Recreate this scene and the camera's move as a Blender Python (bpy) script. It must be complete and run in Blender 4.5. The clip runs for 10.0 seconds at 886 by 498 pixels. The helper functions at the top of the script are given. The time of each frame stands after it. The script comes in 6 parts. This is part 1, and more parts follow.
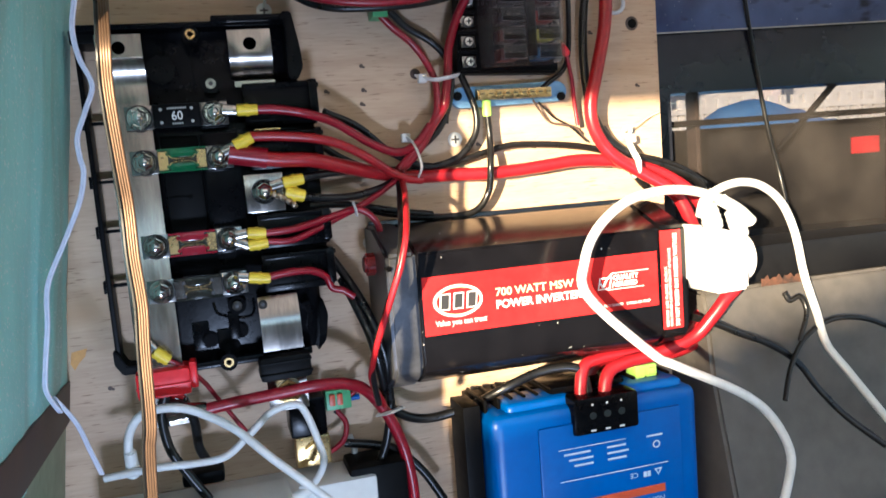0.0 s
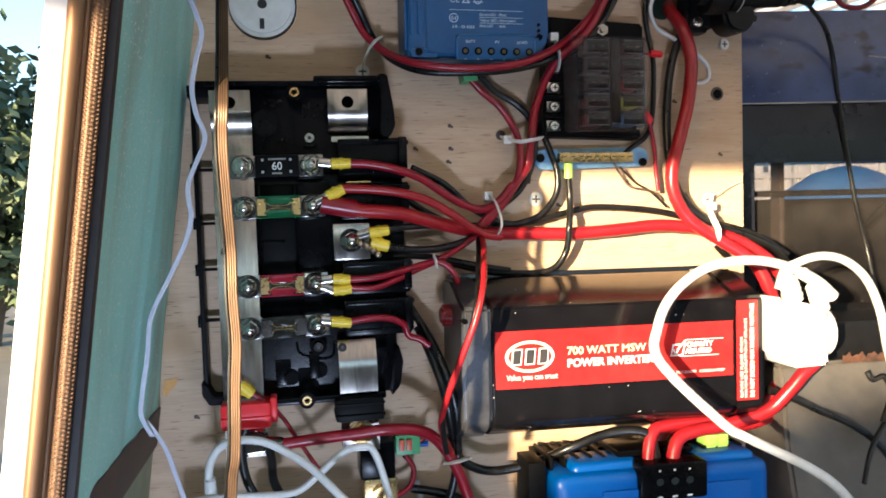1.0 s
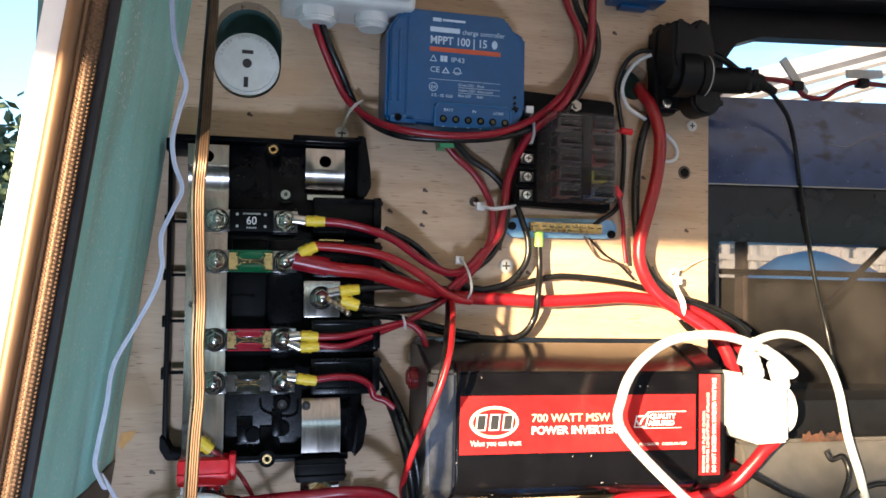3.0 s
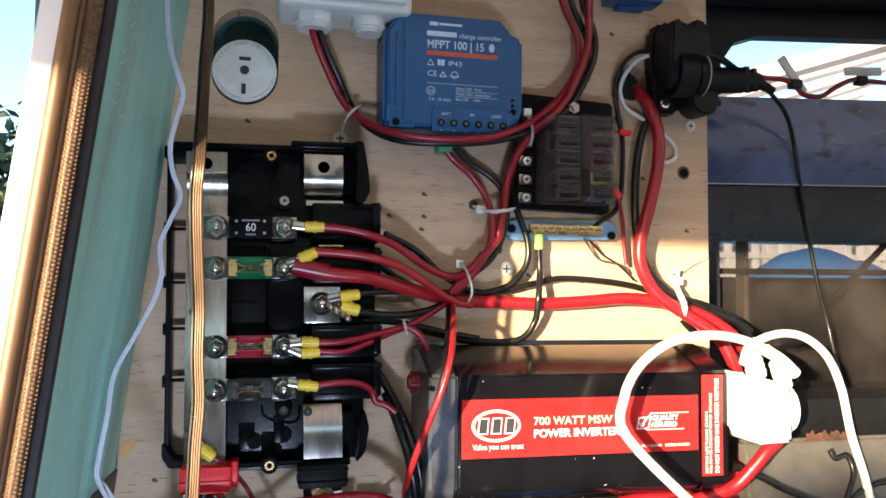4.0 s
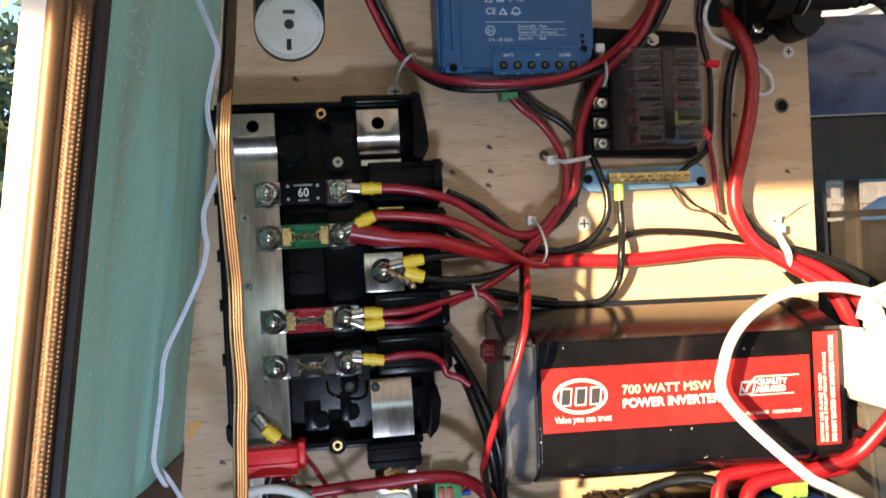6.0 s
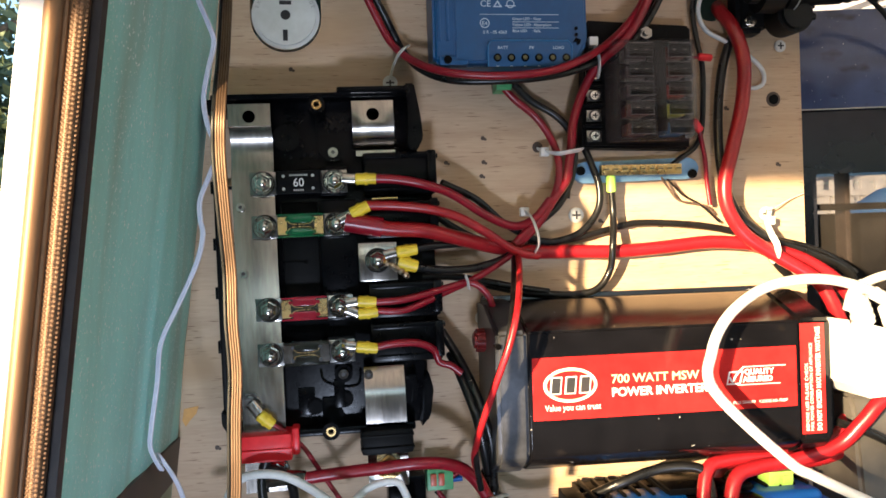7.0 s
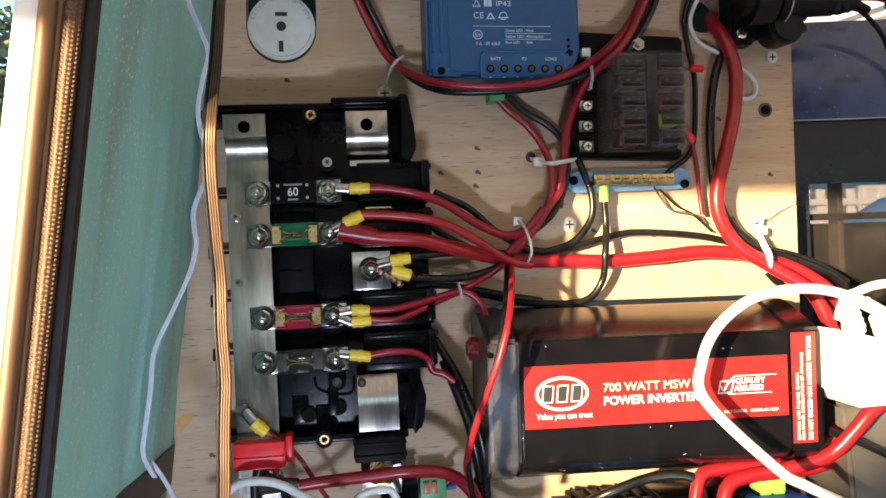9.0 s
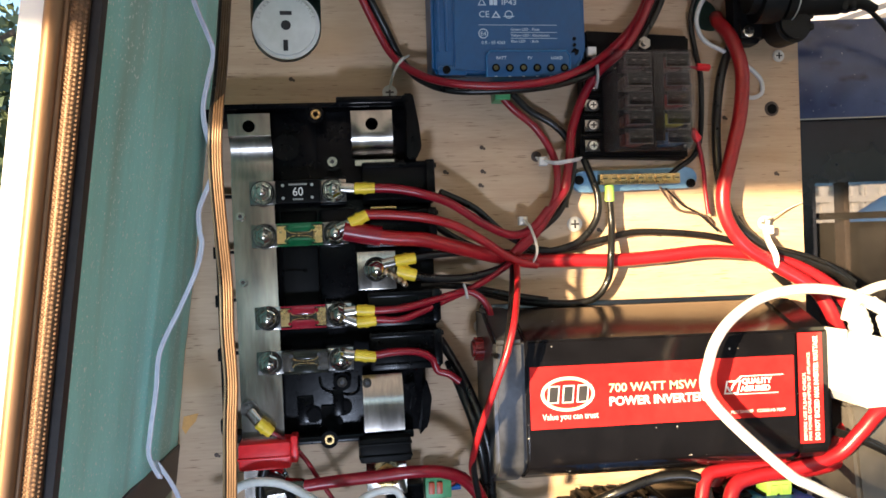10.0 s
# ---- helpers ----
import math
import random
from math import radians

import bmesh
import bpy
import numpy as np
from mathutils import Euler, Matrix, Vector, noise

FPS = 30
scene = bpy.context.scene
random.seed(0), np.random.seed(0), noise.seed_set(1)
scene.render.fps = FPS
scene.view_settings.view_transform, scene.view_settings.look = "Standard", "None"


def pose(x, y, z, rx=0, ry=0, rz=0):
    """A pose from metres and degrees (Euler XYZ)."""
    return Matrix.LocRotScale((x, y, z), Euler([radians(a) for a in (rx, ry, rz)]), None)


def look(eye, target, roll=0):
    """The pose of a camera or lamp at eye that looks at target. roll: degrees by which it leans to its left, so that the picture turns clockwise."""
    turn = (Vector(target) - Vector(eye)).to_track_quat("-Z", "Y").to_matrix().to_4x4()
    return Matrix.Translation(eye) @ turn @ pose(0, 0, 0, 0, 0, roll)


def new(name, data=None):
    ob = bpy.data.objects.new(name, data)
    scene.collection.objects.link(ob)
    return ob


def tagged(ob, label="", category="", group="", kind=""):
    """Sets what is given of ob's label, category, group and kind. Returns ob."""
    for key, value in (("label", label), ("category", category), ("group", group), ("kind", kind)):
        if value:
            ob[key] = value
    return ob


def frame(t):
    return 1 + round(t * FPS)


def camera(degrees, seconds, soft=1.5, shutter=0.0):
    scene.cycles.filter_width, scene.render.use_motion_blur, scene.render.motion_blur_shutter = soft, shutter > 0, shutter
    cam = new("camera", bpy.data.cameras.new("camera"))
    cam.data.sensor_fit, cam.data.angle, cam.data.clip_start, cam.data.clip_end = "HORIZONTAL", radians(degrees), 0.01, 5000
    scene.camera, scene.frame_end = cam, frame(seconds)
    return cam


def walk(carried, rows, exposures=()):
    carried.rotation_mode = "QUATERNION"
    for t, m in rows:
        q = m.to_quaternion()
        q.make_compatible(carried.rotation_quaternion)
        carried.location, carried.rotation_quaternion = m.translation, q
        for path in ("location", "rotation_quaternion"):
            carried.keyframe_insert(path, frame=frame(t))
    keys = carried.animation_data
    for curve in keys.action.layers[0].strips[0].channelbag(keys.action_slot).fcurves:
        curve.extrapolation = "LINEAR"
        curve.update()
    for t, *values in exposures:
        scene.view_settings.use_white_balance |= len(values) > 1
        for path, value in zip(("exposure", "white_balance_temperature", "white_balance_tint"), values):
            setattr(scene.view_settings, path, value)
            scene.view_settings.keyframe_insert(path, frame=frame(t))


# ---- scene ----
cam = camera(59.6, 10.0, soft=1.6, shutter=0.4)
PATH = [
    (0, (-0.2, -0.621, -0.025), (0.362, 1.288, -0.226), -4.3),
    (0.4, (-0.202, -0.636, -0.011), (0.285, 1.296, -0.185), -4.2),
    (0.5, (-0.201, -0.639, -0.017), (0.191, 1.319, -0.139), -5.2),
    (1, (-0.204, -0.641, -0.019), (0.17, 1.323, -0.085), -1.3),
    (1.5, (-0.2, -0.648, -0.02), (0.246, 1.302, -0.013), 0.7),
    (2, (-0.204, -0.64, -0.022), (0.251, 1.308, 0.026), 1.7),
    (2.5, (-0.205, -0.647, -0.023), (0.246, 1.299, 0.065), 1.5),
    (4, (-0.203, -0.647, -0.021), (0.238, 1.3, 0.091), 0.5),
    (4.5, (-0.201, -0.646, -0.02), (0.238, 1.302, 0.085), 0.0),
    (5, (-0.201, -0.645, -0.016), (0.219, 1.309, 0.061), -0.4),
    (5.5, (-0.195, -0.642, -0.021), (0.154, 1.325, 0.062), -2.7),
    (6, (-0.186, -0.597, -0.023), (0.056, 1.388, 0.001), -2.2),
    (6.2, (-0.19, -0.599, -0.024), (0.065, 1.385, -0.032), -2.3),
    (7.5, (-0.178, -0.607, -0.021), (0.062, 1.378, -0.023), -1.6),
    (8, (-0.176, -0.61, -0.02), (0.067, 1.375, -0.025), -1.6),
    (8.5, (-0.175, -0.609, -0.022), (0.064, 1.377, -0.013), -1.6),
    (9, (-0.177, -0.61, -0.022), (0.063, 1.376, -0.005), -1.7),
    (9.5, (-0.178, -0.61, -0.019), (0.061, 1.376, -0.009), -1.6),
    (10, (-0.179, -0.608, -0.02), (0.055, 1.378, -0.01), -1.7),
]
walk(cam, [(t, look(eye, target, roll)) for t, eye, target, roll in PATH],
     [(0.0, 2.46, 4850, 10), (0.5, 2.38, 5150, 10), (1.0, 2.29, 5100, 10), (1.5, 2.22, 5050, 10), (2.5, 2.28, 5100, 10), (5.0, 2.31, 5100, 10), (6.0, 2.33, 5450, 10), (10.0, 2.30, 5400, 10)])

# ---- light ----
SUN_WAY = Vector((0.69, 0.735, -0.110)).normalized()
sun_data = bpy.data.lights.new("sun", "SUN")
sun_data.energy, sun_data.angle, sun_data.color = 5.0, radians(0.8), (1.0, 0.68, 0.33)
sun_ob = new("sun", sun_data)
sun_ob.matrix_world = look((-2.0, -2.2, 0.6), Vector((-2.0, -2.2, 0.6)) + SUN_WAY)

world = bpy.data.worlds.new("world")
scene.world = world
world.use_nodes = True
wn = world.node_tree
sky = wn.nodes.new("ShaderNodeTexSky")
sky.sky_type, sky.sun_disc = "NISHITA", False
sky.sun_elevation, sky.sun_rotation = radians(6.2), radians(223)
wn.nodes["Background"].inputs["Strength"].default_value = 0.14
wn.links.new(sky.outputs["Color"], wn.nodes["Background"].inputs["Color"])

# added fill lamp for ground bounce through the open side, beam narrowed leftwards
bounce_data = bpy.data.lights.new("opening_light", "AREA")
bounce_data.shape, bounce_data.size, bounce_data.size_y = "RECTANGLE", 0.24, 0.16
bounce_data.energy, bounce_data.spread, bounce_data.color = 0.165, radians(38), (0.94, 0.96, 1.03)
dl = new("opening_light", bounce_data)
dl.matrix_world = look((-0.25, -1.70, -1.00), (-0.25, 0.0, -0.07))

# ---- materials ----
def mat(name, c1, c2=None, scale=40.0, rough=0.5, metal=0.0, bump=0.0, stretch=(1, 1, 1), alpha=1.0, fine=6.0, rvar=0.12, spec=0.5):
    """Two-scale noise between two colours, with roughness variation and fine relief."""
    m = bpy.data.materials.new(name)
    m.use_nodes = True
    n, l = m.node_tree.nodes, m.node_tree.links
    p = n["Principled BSDF"]
    c2 = c2 or tuple(v * 0.8 for v in c1)
    co = n.new("ShaderNodeTexCoord")
    mp = n.new("ShaderNodeMapping")
    mp.inputs["Scale"].default_value = stretch
    l.new(co.outputs["Object"], mp.inputs["Vector"])
    big = n.new("ShaderNodeTexNoise")
    big.inputs["Scale"].default_value, big.inputs["Detail"].default_value = scale, 5
    small = n.new("ShaderNodeTexNoise")
    small.inputs["Scale"].default_value, small.inputs["Detail"].default_value = scale * fine, 3
    mixf = n.new("ShaderNodeMath")
    mixf.operation = "MULTIPLY_ADD"
    mixf.inputs[1].default_value = 0.65
    half = n.new("ShaderNodeMath")
    half.operation = "MULTIPLY"
    half.inputs[1].default_value = 0.35
    for t in (big, small):
        l.new(mp.outputs["Vector"], t.inputs["Vector"])
    l.new(small.outputs["Fac"], half.inputs[0])
    l.new(big.outputs["Fac"], mixf.inputs[0])
    l.new(half.outputs[0], mixf.inputs[2])
    ramp = n.new("ShaderNodeValToRGB")
    ramp.color_ramp.elements[0].position, ramp.color_ramp.elements[1].position = 0.36, 0.64
    ramp.color_ramp.elements[0].color, ramp.color_ramp.elements[1].color = (*c2, 1), (*c1, 1)
    l.new(mixf.outputs[0], ramp.inputs["Fac"])
    l.new(ramp.outputs["Color"], p.inputs["Base Color"])
    ro = n.new("ShaderNodeMapRange")
    ro.inputs["To Min"].default_value, ro.inputs["To Max"].default_value = max(0.02, rough - rvar), min(1, rough + rvar)
    l.new(mixf.outputs[0], ro.inputs["Value"])
    l.new(ro.outputs["Result"], p.inputs["Roughness"])
    p.inputs["Metallic"].default_value = metal
    p.inputs["Alpha"].default_value = alpha
    p.inputs["Specular IOR Level"].default_value = spec
    if bump:
        b = n.new("ShaderNodeBump")
        b.inputs["Strength"].default_value, b.inputs["Distance"].default_value = bump, 0.0006
        l.new(mixf.outputs[0], b.inputs["Height"])
        l.new(b.outputs["Normal"], p.inputs["Normal"])
    return m


def speckle(m, colour, scale, low, high, stretch=(1, 1, 1), rough=None):
    """Lays scattered flecks of another colour over a material."""
    n, l = m.node_tree.nodes, m.node_tree.links
    p = n["Principled BSDF"]
    base = p.inputs["Base Color"].links[0].from_socket
    co, mp, no = n.new("ShaderNodeTexCoord"), n.new("ShaderNodeMapping"), n.new("ShaderNodeTexNoise")
    mp.inputs["Scale"].default_value = stretch
    mp.inputs["Location"].default_value = (scale * 0.013, 0.3, low)
    no.inputs["Scale"].default_value, no.inputs["Detail"].default_value = scale, 2
    ra, mx = n.new("ShaderNodeMapRange"), n.new("ShaderNodeMix")
    ra.inputs["From Min"].default_value, ra.inputs["From Max"].default_value = low, high
    mx.data_type = "RGBA"
    l.new(co.outputs["Object"], mp.inputs["Vector"])
    l.new(mp.outputs["Vector"], no.inputs["Vector"])
    l.new(no.outputs["Fac"], ra.inputs["Value"])
    l.new(ra.outputs["Result"], mx.inputs["Factor"])
    l.new(base, mx.inputs["A"])
    mx.inputs["B"].default_value = (*colour, 1)
    l.new(mx.outputs["Result"], p.inputs["Base Color"])
    return m


def glass(name, tint, gloss_rough=0.03, gloss=0.08):
    m = bpy.data.materials.new(name)
    m.use_nodes = True
    n, l = m.node_tree.nodes, m.node_tree.links
    n.remove(n["Principled BSDF"])
    t, g, mx, fr = n.new("ShaderNodeBsdfTransparent"), n.new("ShaderNodeBsdfGlossy"), n.new("ShaderNodeMixShader"), n.new("ShaderNodeFresnel")
    t.inputs["Color"].default_value = (*tint, 1)
    g.inputs["Roughness"].default_value = gloss_rough
    fr.inputs["IOR"].default_value = 1.4 + gloss
    l.new(fr.outputs[0], mx.inputs[0])
    l.new(t.outputs[0], mx.inputs[1])
    l.new(g.outputs[0], mx.inputs[2])
    l.new(mx.outputs[0], n["Material Output"].inputs["Surface"])
    return m


WOOD = mat("pine_plywood", (0.57, 0.415, 0.27), (0.44, 0.305, 0.19), 9, 0.62, bump=0.25, stretch=(0.6, 1, 7), fine=9)
speckle(WOOD, (0.20, 0.115, 0.06), 60, 0.63, 0.71, (0.9, 1, 14))
speckle(WOOD, (0.42, 0.27, 0.14), 7, 0.58, 0.78, (1, 1, 2.4))
ORANGE_PAINT = mat("orange_paint", (0.62, 0.32, 0.07), (0.46, 0.23, 0.06), 90, 0.5, bump=0.2)
TEAL = mat("teal_paint", (0.41, 0.82, 0.81), (0.33, 0.70, 0.70), 14, 0.5, bump=0.6, stretch=(1, 1, 0.35), fine=14)
speckle(TEAL, (0.30, 0.46, 0.42), 10, 0.50, 0.74, (1, 2.2, 0.25))
speckle(TEAL, (0.92, 0.97, 0.97), 520, 0.645, 0.665)
# teal darkened to put the recess shade into its colour
SHADED_TEAL = mat("shaded_teal_lining", (0.085, 0.17, 0.155), (0.05, 0.10, 0.09), 12, 0.6, bump=0.3)
PALE_GREEN = mat("pale_green_paint", (0.36, 0.42, 0.30), (0.22, 0.26, 0.17), 20, 0.5, bump=0.3)
BROWN = mat("brown_trim", (0.10, 0.065, 0.045), (0.06, 0.04, 0.03), 40, 0.6, bump=0.4)
BLACK = mat("black_plastic", (0.0032, 0.0032, 0.0038), (0.002, 0.002, 0.0025), 60, 0.22, bump=0.15, spec=0.09, rvar=0.1)
BLACK_MATT = mat("matt_black_plastic", (0.0038, 0.0035, 0.0036), (0.003, 0.003, 0.003), 90, 0.45, bump=0.3, spec=0.08)
RUBBER = mat("black_rubber", (0.008, 0.0075, 0.0075), (0.004, 0.004, 0.004), 120, 0.5, bump=0.4, spec=0.25)
CABLE_BLACK = mat("black_cable", (0.009, 0.0085, 0.0085), (0.005, 0.005, 0.005), 90, 0.30, bump=0.1, spec=0.4)
CABLE_RED = mat("red_cable", (0.26, 0.005, 0.016), (0.19, 0.003, 0.011), 60, 0.32, bump=0.1)
CABLE_BRIGHT = mat("bright_red_cable", (0.33, 0.010, 0.014), (0.25, 0.007, 0.010), 50, 0.34, bump=0.1)
CABLE_WHITE = mat("white_cable", (0.70, 0.69, 0.67), (0.60, 0.59, 0.56), 60, 0.45, bump=0.1)
CABLE_LILAC = mat("pale_cord", (0.62, 0.62, 0.72), (0.52, 0.52, 0.62), 60, 0.45, bump=0.1)
CABLE_TAN = mat("bronze_twin_flex", (0.16, 0.10, 0.058), (0.08, 0.048, 0.028), 50, 0.42, metal=0.6, bump=0.1, stretch=(1, 1, 0.2))
TINNED = mat("bare_strands", (0.45, 0.36, 0.26), (0.25, 0.18, 0.11), 300, 0.35, metal=1.0, bump=0.5)
STEEL = mat("bright_steel", (0.30, 0.285, 0.26), (0.17, 0.16, 0.15), 90, 0.18, metal=1.0, bump=0.08)
BOLT = mat("plated_bolt", (0.78, 0.75, 0.70), (0.50, 0.48, 0.45), 160, 0.15, metal=1.0, bump=0.1)
ZINC = mat("zinc_plate", (0.66, 0.65, 0.62), (0.52, 0.51, 0.48), 120, 0.32, metal=0.35, bump=0.1)
BAR = mat("tinned_busbar", (0.46, 0.42, 0.37), (0.24, 0.225, 0.205), 26, 0.22, metal=1.0, bump=0.12, stretch=(3, 1, 0.5))
BRASS = mat("brass", (0.72, 0.52, 0.22), (0.50, 0.34, 0.14), 60, 0.28, metal=1.0, bump=0.1)
DULL_BRASS = mat("dull_brass", (0.16, 0.15, 0.07), (0.09, 0.085, 0.04), 60, 0.4, metal=0.7, bump=0.1)
EDGE_BLUE = mat("pale_blue_edge", (0.03, 0.16, 0.36), (0.02, 0.12, 0.28), 60, 0.4)
YELLOW = mat("yellow_sleeve", (0.80, 0.60, 0.03), (0.68, 0.48, 0.02), 80, 0.4, bump=0.15)
RED_CAP = mat("red_plastic", (0.72, 0.015, 0.02), (0.60, 0.010, 0.015), 60, 0.35, bump=0.1)
DARK_RED = mat("dark_red_knob", (0.22, 0.012, 0.012), (0.14, 0.008, 0.008), 60, 0.3)
INVERTER = mat("black_powder_coat", (0.006, 0.0056, 0.0070), (0.0035, 0.0033, 0.0042), 50, 0.19, bump=0.10, fine=10, spec=0.5)
speckle(INVERTER, (0.45, 0.42, 0.38), 260, 0.755, 0.77)
speckle(INVERTER, (0.025, 0.02, 0.016), 46, 0.70, 0.88)
END_GREY = mat("dark_grey_end_cap", (0.085, 0.088, 0.10), (0.050, 0.052, 0.060), 50, 0.34, metal=0.5, bump=0.2)
LABEL_RED = mat("red_label", (0.50, 0.022, 0.018), (0.38, 0.014, 0.012), 22, 0.22)
LABEL_ORANGE = mat("orange_bar", (0.55, 0.09, 0.025), (0.46, 0.07, 0.02), 30, 0.4)
INK_WHITE = mat("white_ink", (0.82, 0.80, 0.76), (0.74, 0.72, 0.68), 40, 0.45)
INK_PALE = mat("pale_blue_ink", (0.55, 0.66, 0.78), (0.48, 0.58, 0.70), 40, 0.45)
INK_YELLOW = mat("cream_ink", (0.86, 0.72, 0.42), (0.78, 0.64, 0.36), 40, 0.45)
INK_BLACK = mat("black_ink", (0.03, 0.025, 0.025), (0.02, 0.02, 0.02), 40, 0.5)
INK_GREY = mat("grey_ink", (0.42, 0.41, 0.38), (0.36, 0.35, 0.32), 40, 0.5)
BLUE = mat("blue_aluminium", (0.005, 0.076, 0.215), (0.004, 0.058, 0.17), 18, 0.38, bump=0.2, fine=12)
BLUE_BRIGHT = mat("bright_blue_aluminium", (0.006, 0.10, 0.42), (0.005, 0.08, 0.35), 18, 0.36, bump=0.15, fine=12)
WHITE_PLASTIC = mat("white_plastic", (0.70, 0.69, 0.66), (0.62, 0.61, 0.58), 24, 0.4, bump=0.08)
OLD_WHITE = mat("aged_white_plastic", (0.72, 0.72, 0.68), (0.60, 0.60, 0.55), 30, 0.4, bump=0.1)
TIE = mat("nylon_tie", (0.72, 0.70, 0.66), (0.60, 0.58, 0.54), 60, 0.4, bump=0.1)
GREEN_PLUG = mat("green_terminal", (0.10, 0.36, 0.14), (0.07, 0.28, 0.10), 60, 0.4)
GREEN_TAPE = mat("lime_sleeve", (0.45, 0.75, 0.12), (0.38, 0.66, 0.09), 60, 0.45)
BLUE_BASE = mat("pale_blue_base", (0.20, 0.36, 0.55), (0.14, 0.27, 0.44), 40, 0.35)
SMOKE = mat("smoked_cover", (0.075, 0.058, 0.052), (0.05, 0.040, 0.036), 40, 0.16, alpha=0.24)
SMOKE_DARK = mat("dark_cover_window", (0.010, 0.007, 0.006), (0.006, 0.0045, 0.004), 40, 0.08, alpha=0.65)
SMOKE_RIM = mat("cover_rim", (0.17, 0.145, 0.135), (0.12, 0.10, 0.095), 60, 0.3, alpha=0.55)
FUSE_SHELL = mat("clear_fuse_shell", (0.10, 0.095, 0.07), (0.06, 0.055, 0.04), 60, 0.12, alpha=0.6)
FUSE_GREEN = mat("green_fuse_body", (0.012, 0.13, 0.045), (0.008, 0.09, 0.03), 60, 0.12, alpha=0.85)
FUSE_RED = mat("pink_fuse_body", (0.34, 0.018, 0.035), (0.26, 0.012, 0.025), 60, 0.12, alpha=0.85)
FUSE_CLEAR = mat("clear_fuse_body", (0.030, 0.030, 0.022), (0.018, 0.018, 0.013), 60, 0.12, alpha=0.7)
BLADE = [mat("blade_fuse_%d" % i, c, None, 60, 0.3) for i, c in enumerate([(0.14, 0.022, 0.014), (0.42, 0.03, 0.02), (0.80, 0.68, 0.05), (0.06, 0.16, 0.30), (0.060, 0.032, 0.028)])]
WHITE_BODY = mat("white_body_paint", (0.74, 0.73, 0.75), (0.68, 0.67, 0.69), 12, 0.35, bump=0.1)
METAL_TRIM = mat("bronze_metal_trim", (0.22, 0.125, 0.066), (0.14, 0.08, 0.042), 30, 0.48, metal=0.6, bump=0.15, stretch=(1, 1, 0.2))
SEAL = mat("beaded_seal", (0.12, 0.066, 0.035), (0.07, 0.040, 0.020), 420, 0.5, metal=0.5, bump=0.4, fine=2)
LIP = mat("dark_brown_rubber", (0.030, 0.024, 0.023), (0.016, 0.013, 0.013), 60, 0.5, bump=0.3)
FRAME_BLACK = mat("black_window_frame", (0.007, 0.007, 0.008), (0.004, 0.004, 0.005), 30, 0.45, bump=0.2, spec=0.2)
BLUE_SHEET = mat("dusty_blue_sheet", (0.085, 0.118, 0.25), (0.034, 0.048, 0.115), 6, 0.2, bump=0.1, spec=0.7)
speckle(BLUE_SHEET, (0.018, 0.022, 0.042), 48, 0.57, 0.70, (0.7, 1, 1.4))
speckle(BLUE_SHEET, (0.020, 0.024, 0.050), 9, 0.55, 0.75, (1, 1, 2))
speckle(BLUE_SHEET, (0.5, 0.55, 0.65), 420, 0.72, 0.76)
DARK_SHEET = mat("dusty_dark_sheet", (0.026, 0.024, 0.026), (0.012, 0.012, 0.014), 9, 0.35, bump=0.2, spec=0.3)
BAND = mat("dusty_dark_glass", (0.014, 0.015, 0.022), (0.006, 0.0065, 0.010), 8, 0.2, bump=0.1, spec=0.5)
GREY_PANEL = mat("dusty_grey_panel", (0.115, 0.103, 0.092), (0.060, 0.055, 0.050), 10, 0.55, bump=0.25)
DUSTY_BACK = mat("dusty_brown_panel", (0.024, 0.022, 0.021), (0.011, 0.0105, 0.011), 7, 0.45, bump=0.3)
RUST = mat("rusted_steel", (0.095, 0.038, 0.018), (0.022, 0.012, 0.009), 120, 0.85, bump=0.9)
CLOTH = mat("patterned_cloth", (0.40, 0.32, 0.40), (0.42, 0.30, 0.06), 22, 0.9, bump=0.6)
CEIL = mat("grey_liner", (0.10, 0.095, 0.09), (0.07, 0.066, 0.062), 10, 0.8, bump=0.3)
GROUND = mat("dry_ground", (0.34, 0.27, 0.19), (0.22, 0.18, 0.12), 0.6, 0.9, bump=0.6)
LEAF = mat("leaves", (0.10, 0.135, 0.070), (0.055, 0.080, 0.040), 3, 0.6)
BARK = mat("bark", (0.12, 0.09, 0.065), (0.07, 0.05, 0.035), 8, 0.9, bump=0.6)
TIMBER = mat("pergola_timber", (0.60, 0.54, 0.53), (0.46, 0.41, 0.41), 3, 0.7, stretch=(0.3, 1, 3))
FENCE = mat("pale_fence", (0.55, 0.53, 0.50), (0.42, 0.40, 0.38), 4, 0.7)
TARP = mat("blue_tarp", (0.05, 0.16, 0.34), (0.03, 0.10, 0.24), 1.2, 0.5, bump=0.4)
PANE = glass("window_pane", (0.93, 0.94, 0.95))
TINT = glass("tinted_pane", (0.50, 0.50, 0.53), 0.08)


